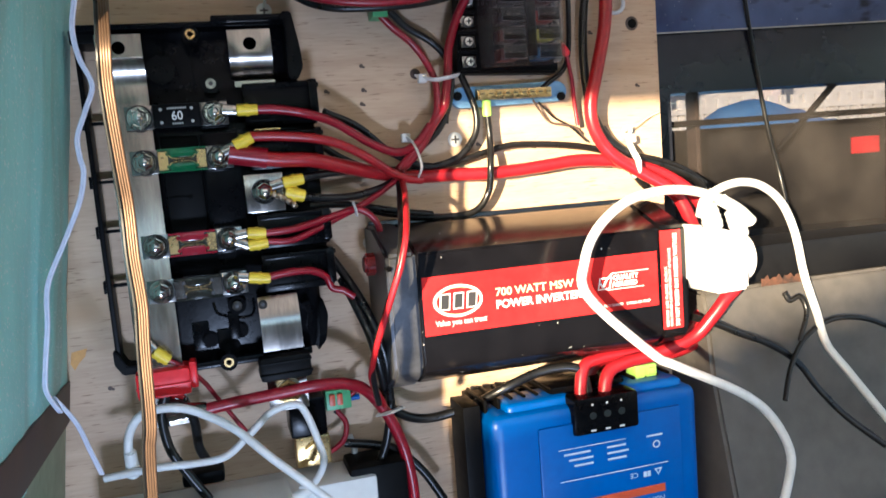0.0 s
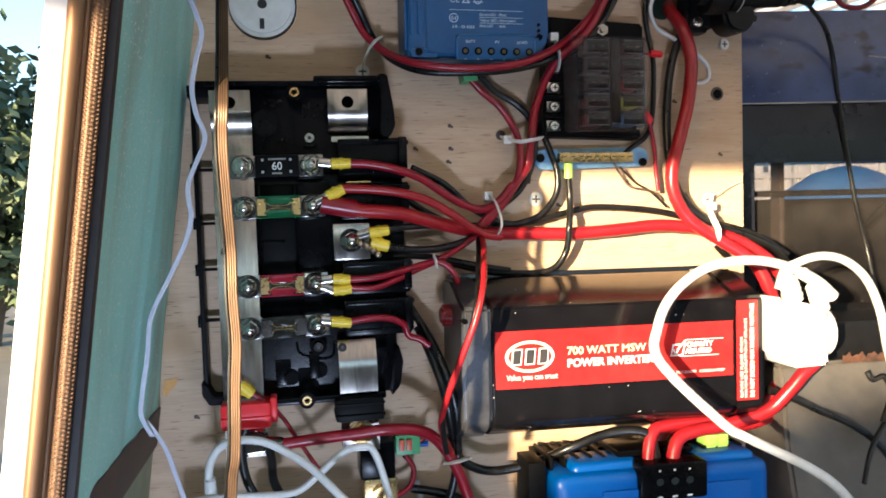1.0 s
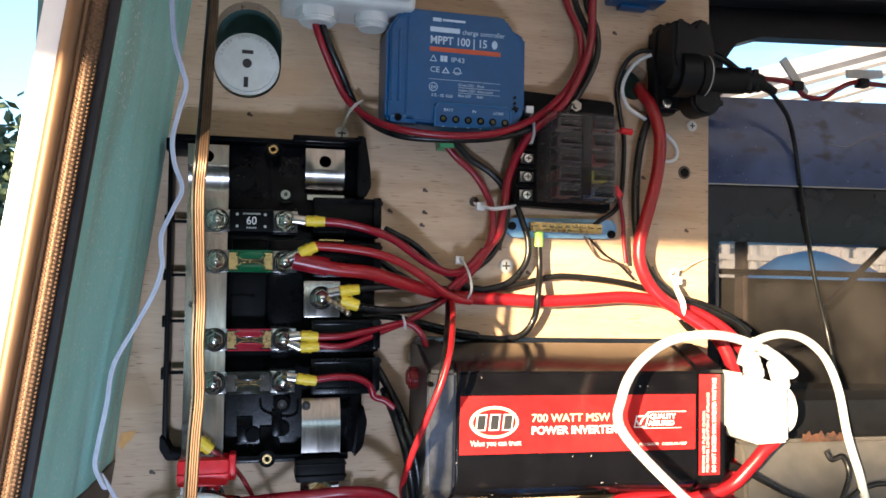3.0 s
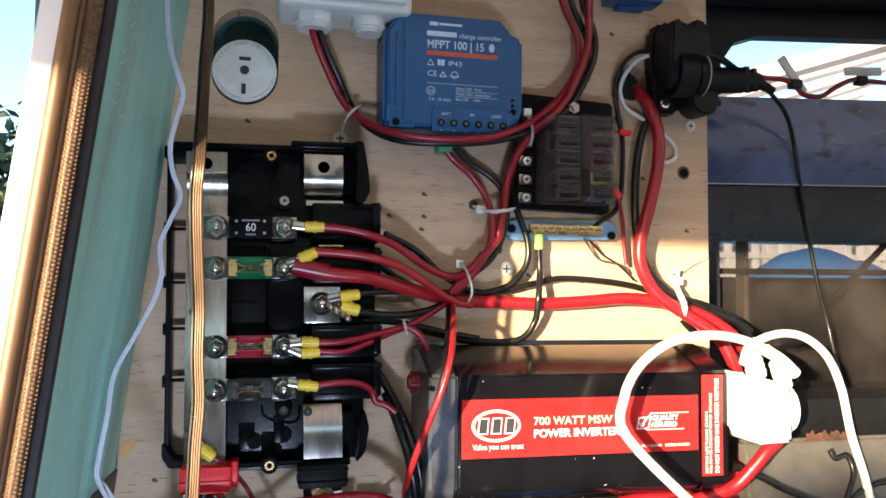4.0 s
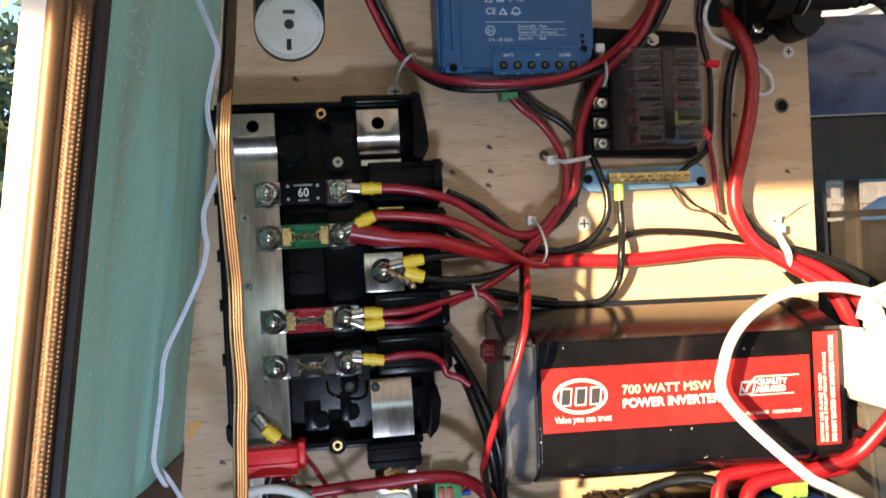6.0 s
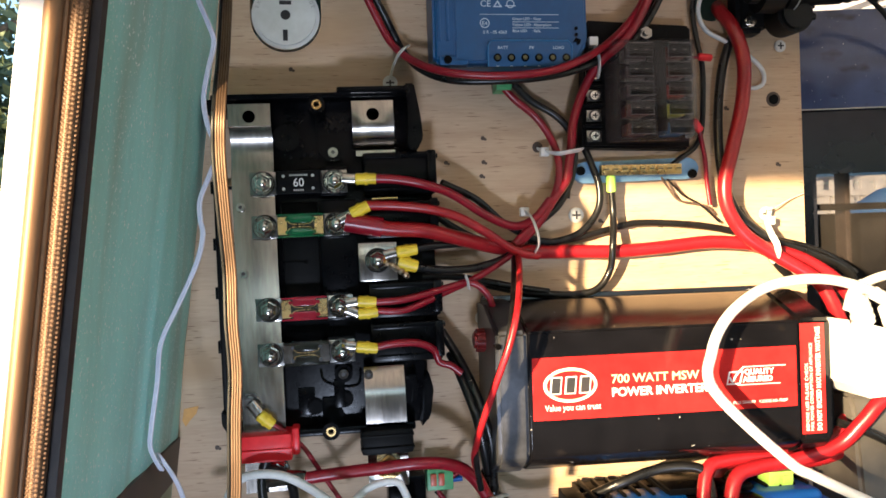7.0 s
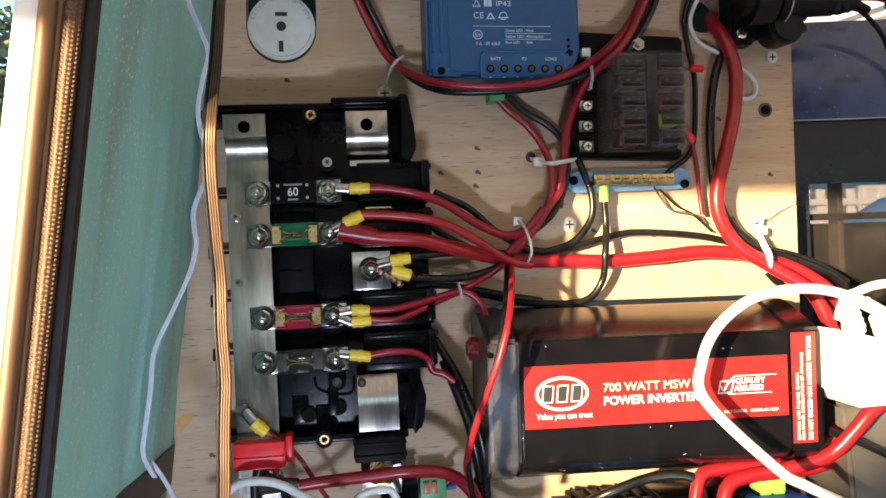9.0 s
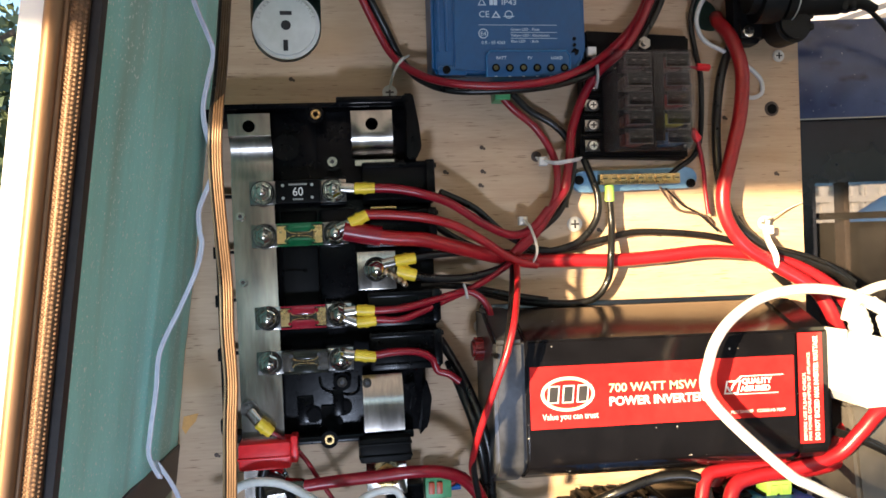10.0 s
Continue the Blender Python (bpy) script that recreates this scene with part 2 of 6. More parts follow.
def dusty(m, dust, least, most):
    """Lays an uneven film of dust over a pane."""
    n, l = m.node_tree.nodes, m.node_tree.links
    end = n["Material Output"].inputs["Surface"]
    clean = end.links[0].from_socket
    film, mx, no, ra, co = n.new("ShaderNodeBsdfDiffuse"), n.new("ShaderNodeMixShader"), n.new("ShaderNodeTexNoise"), n.new("ShaderNodeMapRange"), n.new("ShaderNodeTexCoord")
    film.inputs["Color"].default_value = (*dust, 1)
    no.inputs["Scale"].default_value, no.inputs["Detail"].default_value = 14, 8
    ra.inputs["From Min"].default_value, ra.inputs["From Max"].default_value = 0.35, 0.7
    ra.inputs["To Min"].default_value, ra.inputs["To Max"].default_value = least, most
    l.new(co.outputs["Object"], no.inputs["Vector"])
    l.new(no.outputs["Fac"], ra.inputs["Value"])
    l.new(ra.outputs["Result"], mx.inputs[0])
    l.new(clean, mx.inputs[1])
    l.new(film.outputs[0], mx.inputs[2])
    l.new(mx.outputs[0], end)
    return m


dusty(TINT, (0.34, 0.30, 0.26), 0.008, 0.05)
dusty(PANE, (0.6, 0.6, 0.6), 0.0, 0.12)


# ---- building helpers: x to the right, d out of the board, z up ----
def grow(a, b):
    me = bpy.data.meshes.new("tmp")
    b.to_mesh(me)
    a.from_mesh(me)
    bpy.data.meshes.remove(me)
    b.free()
    return a


def join(*parts):
    a = parts[0]
    for b in parts[1:]:
        grow(a, b)
    return a


def box(x0, x1, d0, d1, z0, z1, bev=0.0, seg=2):
    bm = bmesh.new()
    bmesh.ops.create_cube(bm, size=1)
    for v in bm.verts:
        v.co = Vector(((x0 + x1) / 2 + v.co.x * (x1 - x0), -(d0 + d1) / 2 + v.co.y * (d1 - d0), (z0 + z1) / 2 + v.co.z * (z1 - z0)))
    if bev:
        bmesh.ops.bevel(bm, geom=bm.edges[:], offset=bev, segments=seg, affect="EDGES", profile=0.6, clamp_overlap=True)
    return bm


def rod(a, b, r, seg=16, bev=0.0, r2=None):
    """A cylinder or cone from point a to point b, given as world points."""
    a, b = Vector(a), Vector(b)
    bm = bmesh.new()
    bmesh.ops.create_cone(bm, cap_ends=True, segments=seg, radius1=r, radius2=r if r2 is None else r2, depth=(b - a).length)
    if bev:
        rim = [e for e in bm.edges if len(e.link_faces) == 2 and any(len(f.verts) > 4 for f in e.link_faces)]
        bmesh.ops.bevel(bm, geom=rim, offset=bev, segments=2, affect="EDGES", clamp_overlap=True)
    bm.transform(Matrix.Translation((a + b) / 2) @ (b - a).to_track_quat("Z", "Y").to_matrix().to_4x4())
    return bm


def stud(x, z, d0, d1, r, seg=20, bev=0.0, r2=None):
    return rod((x, -d0, z), (x, -d1, z), r, seg, bev, r2)


def ring(x, z, d0, d1, r_in, r_out, seg=24):
    bm = bmesh.new()
    rows = []
    for r, d in ((r_in, d0), (r_out, d0), (r_out, d1), (r_in, d1)):
        rows.append([bm.verts.new((x + r * math.cos(2 * math.pi * i / seg), -d, z + r * math.sin(2 * math.pi * i / seg))) for i in range(seg)])
    for k in range(4):
        for i in range(seg):
            j = (i + 1) % seg
            bm.faces.new((rows[k][i], rows[k][j], rows[(k + 1) % 4][j], rows[(k + 1) % 4][i]))
    bmesh.ops.recalc_face_normals(bm, faces=bm.faces[:])
    return bm


def prism(outline, d0, d1, bev=0.0, seg=2):
    """An outline of (x, z) points pushed out from d0 to d1."""
    bm = bmesh.new()
    back = [bm.verts.new((x, -d0, z)) for x, z in outline]
    front = [bm.verts.new((x, -d1, z)) for x, z in outline]
    n = len(outline)
    bm.faces.new(back), bm.faces.new(front)
    for i in range(n):
        bm.faces.new((back[i], back[(i + 1) % n], front[(i + 1) % n], front[i]))
    bmesh.ops.recalc_face_normals(bm, faces=bm.faces[:])
    if bev:
        bmesh.ops.bevel(bm, geom=bm.edges[:], offset=bev, segments=seg, affect="EDGES", clamp_overlap=True)
    return bm


def profile_x(outline, x0, x1, bev=0.0):
    """An outline of (d, z) points drawn along x."""
    bm = bmesh.new()
    a = [bm.verts.new((x0, -d, z)) for d, z in outline]
    b = [bm.verts.new((x1, -d, z)) for d, z in outline]
    n = len(outline)
    bm.faces.new(a), bm.faces.new(b)
    for i in range(n):
        bm.faces.new((a[i], a[(i + 1) % n], b[(i + 1) % n], b[i]))
    bmesh.ops.recalc_face_normals(bm, faces=bm.faces[:])
    if bev:
        bmesh.ops.bevel(bm, geom=bm.edges[:], offset=bev, segments=2, affect="EDGES", clamp_overlap=True)
    return bm


def smooth_path(pts, steps=6):
    p = [Vector(q) for q in pts]
    p = [2 * p[0] - p[1]] + p + [2 * p[-1] - p[-2]]
    out = []
    for i in range(1, len(p) - 2):
        a, b, c, d = p[i - 1:i + 3]
        for k in range(steps):
            t = k / steps
            out.append(0.5 * (2 * b + (c - a) * t + (2 * a - 5 * b + 4 * c - d) * t * t + (3 * b - a - 3 * c + d) * t ** 3))
    out.append(p[-2])
    return out


def tube(pts, r, seg=10, steps=6, flat=1.0, wob=0.0):
    """A round (or flattened) tube along a smooth line through the points."""
    line = smooth_path(pts, steps) if steps > 1 else [Vector(q) for q in pts]
    bm = bmesh.new()
    rings, side = [], None
    for i, q in enumerate(line):
        way = (line[min(i + 1, len(line) - 1)] - line[max(i - 1, 0)]).normalized()
        if side is None:
            side = way.cross(Vector((0, 1, 0)))
            if side.length < 0.1:
                side = way.cross(Vector((1, 0, 0)))
        side = (side - way * side.dot(way)).normalized()
        up = way.cross(side)
        rr = r * (1 + wob * math.sin(i * 1.7))
        rings.append([bm.verts.new(q + side * rr * flat * math.cos(2 * math.pi * k / seg) + up * rr * math.sin(2 * math.pi * k / seg)) for k in range(seg)])
    for a, b in zip(rings, rings[1:]):
        for k in range(seg):
            bm.faces.new((a[k], a[(k + 1) % seg], b[(k + 1) % seg], b[k]))
    bm.faces.new(rings[0][::-1]), bm.faces.new(rings[-1])
    bmesh.ops.recalc_face_normals(bm, faces=bm.faces[:])
    return bm


def link(name, bm, material):
    me = bpy.data.meshes.new(name)
    bm.to_mesh(me)
    bm.free()
    me.materials.append(material)
    me.shade_smooth()
    me.set_sharp_from_angle(angle=radians(38))
    return new(name, me)


def part(name, bm, material, parent, label=""):
    ob = link(name, bm, material)
    ob.parent = parent
    ob.matrix_parent_inverse = parent.matrix_world.inverted() if parent.type == "EMPTY" else Matrix()
    return tagged(ob, label)


def thing(name, label, category, at=(0, 0, 0), group="", kind=""):
    ob = new(name)
    ob.empty_display_size = 0.02
    ob.matrix_world = Matrix.Translation(at)
    ob.location = at
    return tagged(ob, label, category, group, kind)


def solid(name, bm, material, label, category, group="", kind=""):
    return tagged(link(name, bm, material), label, category, group, kind)


def words(text, x, z, d, size, width=None, turn=0.0, bold=0.0, align="LEFT"):
    """Letters in the built-in font, as a thin mesh lying at height d, facing out."""
    cu = bpy.data.curves.new("letters", "FONT")
    cu.body, cu.size, cu.extrude, cu.offset, cu.align_x, cu.resolution_u = text, size, 0.00012, bold, align, 3
    ob = bpy.data.objects.new("letters", cu)
    scene.collection.objects.link(ob)
    dg = bpy.context.evaluated_depsgraph_get()
    me = bpy.data.meshes.new_from_object(ob.evaluated_get(dg))
    bm = bmesh.new()
    bm.from_mesh(me)
    bpy.data.objects.remove(ob)
    bpy.data.meshes.remove(me)
    if width:
        xs = [v.co.x for v in bm.verts]
        bm.transform(Matrix.Diagonal((width / (max(xs) - min(xs)), 1, 1, 1)))
    bm.transform(Matrix.Translation((x, -d, z)) @ Matrix.Rotation(radians(-turn), 4, "Y") @ Matrix.Rotation(radians(90), 4, "X"))
    return bm


def bars(x, z, d, rows):
    """Plain bars in place of small print: rows of (dx, dz, length, height)."""
    out = [box(x + a, x + a + w, d, d + 0.0003, z + b, z + b + h) for a, b, w, h in rows]
    return join(*out)


# ---- structure ----
def cut(bm, *cutters):
    """Holes through a solid."""
    a = link("cut_a", bm, WOOD)
    for c in cutters:
        b = link("cut_b", c, WOOD)
        mod = a.modifiers.new("hole", "BOOLEAN")
        mod.operation, mod.object, mod.solver = "DIFFERENCE", b, "EXACT"
        me = bpy.data.meshes.new_from_object(a.evaluated_get(bpy.context.evaluated_depsgraph_get()))
        a.modifiers.clear()
        a.data = me
        bpy.data.objects.remove(b)
    out = bmesh.new()
    out.from_mesh(a.data)
    bpy.data.objects.remove(a)
    return out


LEAN_X = 0.122


def lean(bm):
    """The side of the box leans inwards towards its top."""
    for v in bm.verts:
        v.co.x += LEAN_X * v.co.z
    return bm


def slot(x, z0, z1, r, d0, d1, seg=14):
    pts = [(x + r * math.cos(math.pi * i / seg), z1 - r + r * math.sin(math.pi * i / seg)) for i in range(seg + 1)]
    pts += [(x - r * math.cos(math.pi * i / seg), z0 + r - r * math.sin(math.pi * i / seg)) for i in range(seg + 1)]
    return prism(pts, d0, d1)


# the mounting board, with the slot for the outlet and the cable hole
board_bm = cut(box(-0.36, 0.197, -0.018, 0.0, -0.42, 0.45), slot(-0.2245, 0.1310, 0.2115, 0.0268, -0.05, 0.02), stud(0.120, 0.173, -0.05, 0.02, 0.0165, 28))
solid("wall_board", board_bm, WOOD, "pale pine plywood mounting board with dark grain dashes", "board", kind="structure")
solid("wall_back", box(-0.40, 0.196, -0.075, -0.058, -0.5, 0.5), SHADED_TEAL, "teal lining behind the board, darkened for the recess shade", "wall", kind="structure")
for x, z in ((-0.074, 0.063), (-0.074, 0.044), (-0.076, 0.033), (-0.104, 0.044), (0.1, 0.217), (0.174, 0.038), (-0.286, -0.169), (-0.222, 0.118), (-0.1, 0.196), (0.07, -0.01), (0.02, -0.005), (0.13, 0.085)):
    solid("screw_hole", join(stud(x, z, 0.0003, 0.0006, 0.0017, 10), stud(x + 0.002, z - 0.001, 0.0002, 0.0005, 0.0011, 8)), BROWN, "small splintered screw hole in the plywood", "hole", "screw holes in the board", "structure")

# thin orange paint mark beside the teal wall
solid("resin_stain", prism([(-0.3095, -0.1385), (-0.2985, -0.1365), (-0.3005, -0.1425), (-0.3050, -0.1470), (-0.3085, -0.1520), (-0.3110, -0.1470)], 0.0001, 0.0004), ORANGE_PAINT, "orange paint mark on the plywood beside the teal wall", "stain", kind="structure")
# the leaning teal side of the box, with its edge trim, seal and white outer skin
side = lean(cut(box(-0.306, -0.296, -0.02, 0.29, -0.42, 0.45), box(-0.4, -0.2, -0.1, 0.5, -0.8, -0.182)))
for v in side.verts:
    v.co.x += 0.0100 * max(0.0, -v.co.y) / 0.29
bmesh.ops.subdivide_edges(side, edges=side.edges[:], cuts=26, use_grid_fill=True)
for v in side.verts:
    v.co.x += 0.0032 * noise.noise(Vector((v.co.y * 14, v.co.z * 6, 1.0))) + 0.0019 * noise.noise(Vector((v.co.y * 45, v.co.z * 16, 4.0)))
solid("wall_side", side, TEAL, "teal painted side wall with sparkling flecks and brown stains", "wall", kind="structure")
low = lean(box(-0.306, -0.2965, -0.02, 0.29, -0.6, -0.184))
for v in low.verts:
    v.co.x += 0.0100 * max(0.0, -v.co.y) / 0.29
solid("wall_side_lower", low, PALE_GREEN, "faded pale green lower side wall", "wall", kind="structure")
strap = lean(box(-0.2965, -0.2935, -0.012, 0.288, -0.191, -0.160, 0.001))
for v in strap.verts:
    v.co.x += 0.0100 * max(0.0, -v.co.y) / 0.29
    v.co.z += 0.06 * max(0.0, -v.co.y)
solid("trim_strap", strap, BROWN, "dark brown strip along the foot of the teal wall", "trim", kind="structure")
solid("trim_gap", lean(box(-0.300, -0.2832, 0.286, 0.2925, -0.5, 0.45)), LIP, "dark rubber lip beside the teal wall", "trim", kind="structure")


def leaning_tube(x, d, r, flat=1.0):
    return tube([(x + LEAN_X * z, -d, z) for z in (-0.5, -0.25, 0.0, 0.25, 0.45)], r, 14, 4, flat)


seal = leaning_tube(-0.2893, 0.297, 0.0034)
solid("trim_seal", seal, SEAL, "ribbed dark rubber door seal glowing in low sun", "seal", kind="structure")
beads = bmesh.new()
for i in range(330):
    z = -0.30 + i * 0.0018
    for k, off in enumerate((-0.0028, -0.0014, 0.0, 0.0014, 0.0028)):
        zz = z + 0.0009 * (k % 2)
        m = Matrix.Translation((-0.2893 + off + LEAN_X * zz, -0.297 - math.sqrt(0.0034 ** 2 - off ** 2), zz)) @ Matrix.Diagonal((0.00078, 0.00026, 0.00078, 1))
        bmesh.ops.create_icosphere(beads, subdivisions=1, radius=1, matrix=m)
bead_ob = solid("trim_seal_beads", beads, SEAL, "small raised beads on the rubber door seal", "seal", kind="stuff")
solid("trim_lip", leaning_tube(-0.2938, 0.299, 0.0012), METAL_TRIM, "thin bronze metal lip beside the seal", "trim", kind="structure")
solid("trim_tube", leaning_tube(-0.2979, 0.300, 0.0036), METAL_TRIM, "rounded bronze metal edge of the opening", "trim", kind="structure")
solid("wall_outer", lean(box(-0.3105, -0.2995, -0.02, 0.302, -0.9, 0.45, 0.003)), WHITE_BODY, "white painted outer skin of the box", "wall", kind="structure")

# roof, floor and an unseen lifted door, placed to shade the upper part
solid("ceiling", box(-0.36, 1.0, -0.09, 0.34, 0.45, 0.48), CEIL, "grey lined roof of the box", "ceiling", kind="structure")
solid("floor", box(-0.5, 1.0, -0.09, 0.30, -0.47, -0.44), GREY_PANEL, "dusty grey floor of the box", "floor", kind="structure")
solid("wall_right", box(0.95, 0.98, -0.09, 0.30, -0.44, 0.45), CEIL, "grey lined far side of the box", "wall", kind="structure")
door = bmesh.new()
dv = [door.verts.new(p) for p in ((-1.3, -0.33, 0.455), (1.0, -0.33, 0.455), (1.0, -0.98, 0.169), (-1.3, -0.98, 0.169))]
door.faces.new(dv)
bmesh.ops.solidify(door, geom=door.faces[:], thickness=0.02)
solid("door_1", door, WHITE_BODY, "white lift-up door, unseen, placed to shade the upper part", "door", kind="structure")

# ---- the window beside the board ----
win = thing("window_1", "black framed window with dusty tinted panes beside the board", "window", (0.2, 0.03, -0.13), kind="structure")
WX0 = 0.199
hole_top = prism([(0.229, 0.150), (0.99, 0.150), (0.99, 0.236), (0.268, 0.236), (0.243, 0.228), (0.229, 0.208)], -0.2, 0.2)
part("window_frame", cut(box(WX0, 0.95, -0.046, -0.030, 0.1765, 0.45), hole_top), FRAME_BLACK, win, "black rail above the bright upper pane")
part("header", box(WX0 + 0.01, 0.95, -0.028, 0.005, 0.262, 0.292, 0.006), DARK_SHEET, win, "dark grey rounded header rail")
part("blue_sheet", box(WX0, 0.95, -0.075, -0.036, 0.0885, 0.1760, 0.002), BLUE_SHEET, win, "dusty dark blue sheet with smudges")
part("sheet_edge", box(WX0, 0.95, -0.0362, -0.0350, 0.0878, 0.0890), INK_GREY, win, "thin pale edge of the blue sheet")
part("dark_sheet", box(WX0, 0.95, -0.075, -0.040, 0.032, 0.0876), BAND, win, "black band under the blue sheet")
part("stile", box(WX0 - 0.001, 0.2265, -0.040, -0.032, -0.13, 0.0372), BAND, win, "black edge beside the board")
part("lower_frame", box(0.228, 0.95, -0.062, -0.045, 0.0, 0.0055), FRAME_BLACK, win, "thin black cross bar")
part("upright_bar", box(0.2615, 0.2665, -0.075, -0.055, -0.070, 0.040, 0.001), BROWN, win, "thin brown upright bar")
part("upright_bar", box(0.4890, 0.4950, -0.085, -0.070, -0.125, 0.040, 0.001), FRAME_BLACK, win, "black upright bar behind the pane")
part("red_patch", box(0.4590, 0.4920, -0.0998, -0.0975, -0.0400, -0.0220, 0.001), RED_CAP, win, "small bright red patch behind the dusty pane")
part("slant_bar", rod((0.440, 0.075, 0.05), (0.360, 0.075, -0.03), 0.0035, 8), FRAME_BLACK, win, "dark slanting bar behind the glass")
part("pane", box(0.226, 0.95, -0.052, -0.050, 0.168, 0.238), PANE, win).visible_shadow = False
part("lower_pane", box(0.2276, 0.95, -0.044, -0.042, -0.112, 0.033), TINT, win, "tinted dusty lower pane").visible_shadow = False
part("lower_back", box(WX0, 0.95, -0.12, -0.10, -0.125, -0.002), DUSTY_BACK, win, "dark brown-grey dusty panel behind the lower pane")
part("scratch", tube([(0.340, 0.0352, 0.132), (0.358, 0.0352, 0.130), (0.371, 0.0352, 0.135), (0.39, 0.0352, 0.142), (0.412, 0.0352, 0.147)], 0.0003, 4, 3), INK_GREY, win, "pale wandering scratch")
win.rotation_euler.z = radians(-9)
solid("ledge", box(0.199, 0.95, -0.12, 0.045, -0.146, -0.112, 0.004), FRAME_BLACK, "dark steel sill under the window", "sill", kind="structure")
rust = bmesh.new()
bmesh.ops.create_grid(rust, x_segments=26, y_segments=8, size=0.5)
for v in rust.verts:
    u, w = v.co.x + 0.5, v.co.y + 0.5
    v.co = Vector((0.262 + u * 0.046, -0.0465 - 0.0006 * noise.noise(Vector((u * 9, w * 5, 0))), -0.1485 + w * (0.007 + 0.006 * noise.noise(Vector((u * 11, 2, 0)))) - 0.002 * noise.noise(Vector((u * 23, 7, 0)))))
bmesh.ops.solidify(rust, geom=rust.faces[:], thickness=0.002)
solid("rust_patch", rust, RUST, "flaking orange rust along the steel sill", "rust", kind="structure")
grey = profile_x([(0.046, -0.1465), (0.052, -0.154), (0.060, -0.22), (0.085, -0.32), (0.12, -0.44), (-0.05, -0.44), (-0.05, -0.1465)], 0.199, 0.95, 0.003)
solid("wall_lower", grey, GREY_PANEL, "dusty grey panel below the steel sill", "wall", kind="structure")

solid("tray_body", box(-0.33, 0.98, -0.09, 0.30, -1.16, -0.472, 0.01), WHITE_BODY, "white vehicle tray side under the box", "vehicle", kind="structure")

# ---- outside ----
gr = bmesh.new()
bmesh.ops.create_grid(gr, x_segments=60, y_segments=60, size=400)
for v in gr.verts:
    v.co.z = -1.15
solid("ground", gr, GROUND, "dry pale ground outside in low sun", "ground", kind="structure")


# unseen row of palings added to cut the sun low on the board
fb = thing("fence_behind", "unseen timber palings added to block the low sun", "fence", (-3.0, -3.0, -1.15), kind="structure")
for i in range(64):
    x = -8.0 + i * 0.16
    part("paling", box(x, x + 0.155, 3.0, 3.02, -1.15, 0.204 + 0.13 * max(-1.0, min(1.0, x + 3.0)) + 0.003 * (i % 3)), BARK, fb)


def tree(x, y, height, spread, seed):
    rnd = random.Random(seed)
    root = thing("tree", "bushy dark green tree outside the opening", "tree", (x, y, -1.15), "trees outside")
    tr = tube([(x, y, -1.15), (x + 0.1, y, -1.15 + height * 0.3), (x - 0.05, y + 0.1, -1.15 + height * 0.6)], 0.16, 8, 4)
    for k in range(6):
        a = rnd.uniform(0, 6.28)
        grow(tr, tube([(x, y, -1.15 + height * (0.3 + 0.05 * k)), (x + math.cos(a) * spread * 0.4, y + math.sin(a) * spread * 0.4, -1.15 + height * (0.5 + 0.05 * k)), (x + math.cos(a) * spread * 0.75, y + math.sin(a) * spread * 0.75, -1.15 + height * (0.62 + 0.05 * k))], 0.06, 6, 3))
    part("trunk", tr, BARK, root)
    vs, fs = [], []
    for k in range(90):
        a, b, r = rnd.uniform(0, 6.28), rnd.uniform(-1, 1), rnd.random() ** 0.4
        c = Vector((x + math.cos(a) * spread * r * math.sqrt(1 - b * b), y + math.sin(a) * spread * r * math.sqrt(1 - b * b), -1.15 + height * 0.62 + b * r * height * 0.42))
        for _ in range(55):
            p = c + Vector((rnd.gauss(0, 0.22), rnd.gauss(0, 0.22), rnd.gauss(0, 0.2)))
            u = Vector((rnd.gauss(0, 1), rnd.gauss(0, 1), rnd.gauss(0, 1))).normalized() * 0.085
            w = u.cross(Vector((rnd.gauss(0, 1), rnd.gauss(0, 1), 0.3))).normalized() * 0.045
            i = len(vs)
            vs += [p - u, p + w, p + u, p - w]
            fs.append((i, i + 1, i + 2, i + 3))
    me = bpy.data.meshes.new("crown")
    me.from_pydata(vs, [], fs)
    me.materials.append(LEAF)
    cr = new("crown", me)
    cr.parent, cr.matrix_parent_inverse = root, root.matrix_world.inverted()
    return root


tree(-3.3, 7.8, 2.6, 1.3, 11)
tree(-4.6, 7.4, 4.2, 1.7, 3)
tree(-7.4, 9.6, 5.0, 2.0, 5)
tree(-9.5, 8.0, 4.4, 1.9, 8)


# ---- the large devices on the board ----
def screw(x, z, d, r=0.0042, m=None, name="screw", label="shiny pan head screw in the board", cat="screw"):
    root = thing(name, label, cat, (x, -d, z), "screws in the board")
    part("head", stud(x, z, d, d + 0.0022, r, 20, 0.0008), m or ZINC, root)
    part("slot", join(box(x - r * 0.55, x + r * 0.55, d + 0.0020, d + 0.0024, z - r * 0.12, z + r * 0.12), box(x - r * 0.12, x + r * 0.12, d + 0.0020, d + 0.00245, z - r * 0.55, z + r * 0.55)), INK_BLACK, root)
    return root


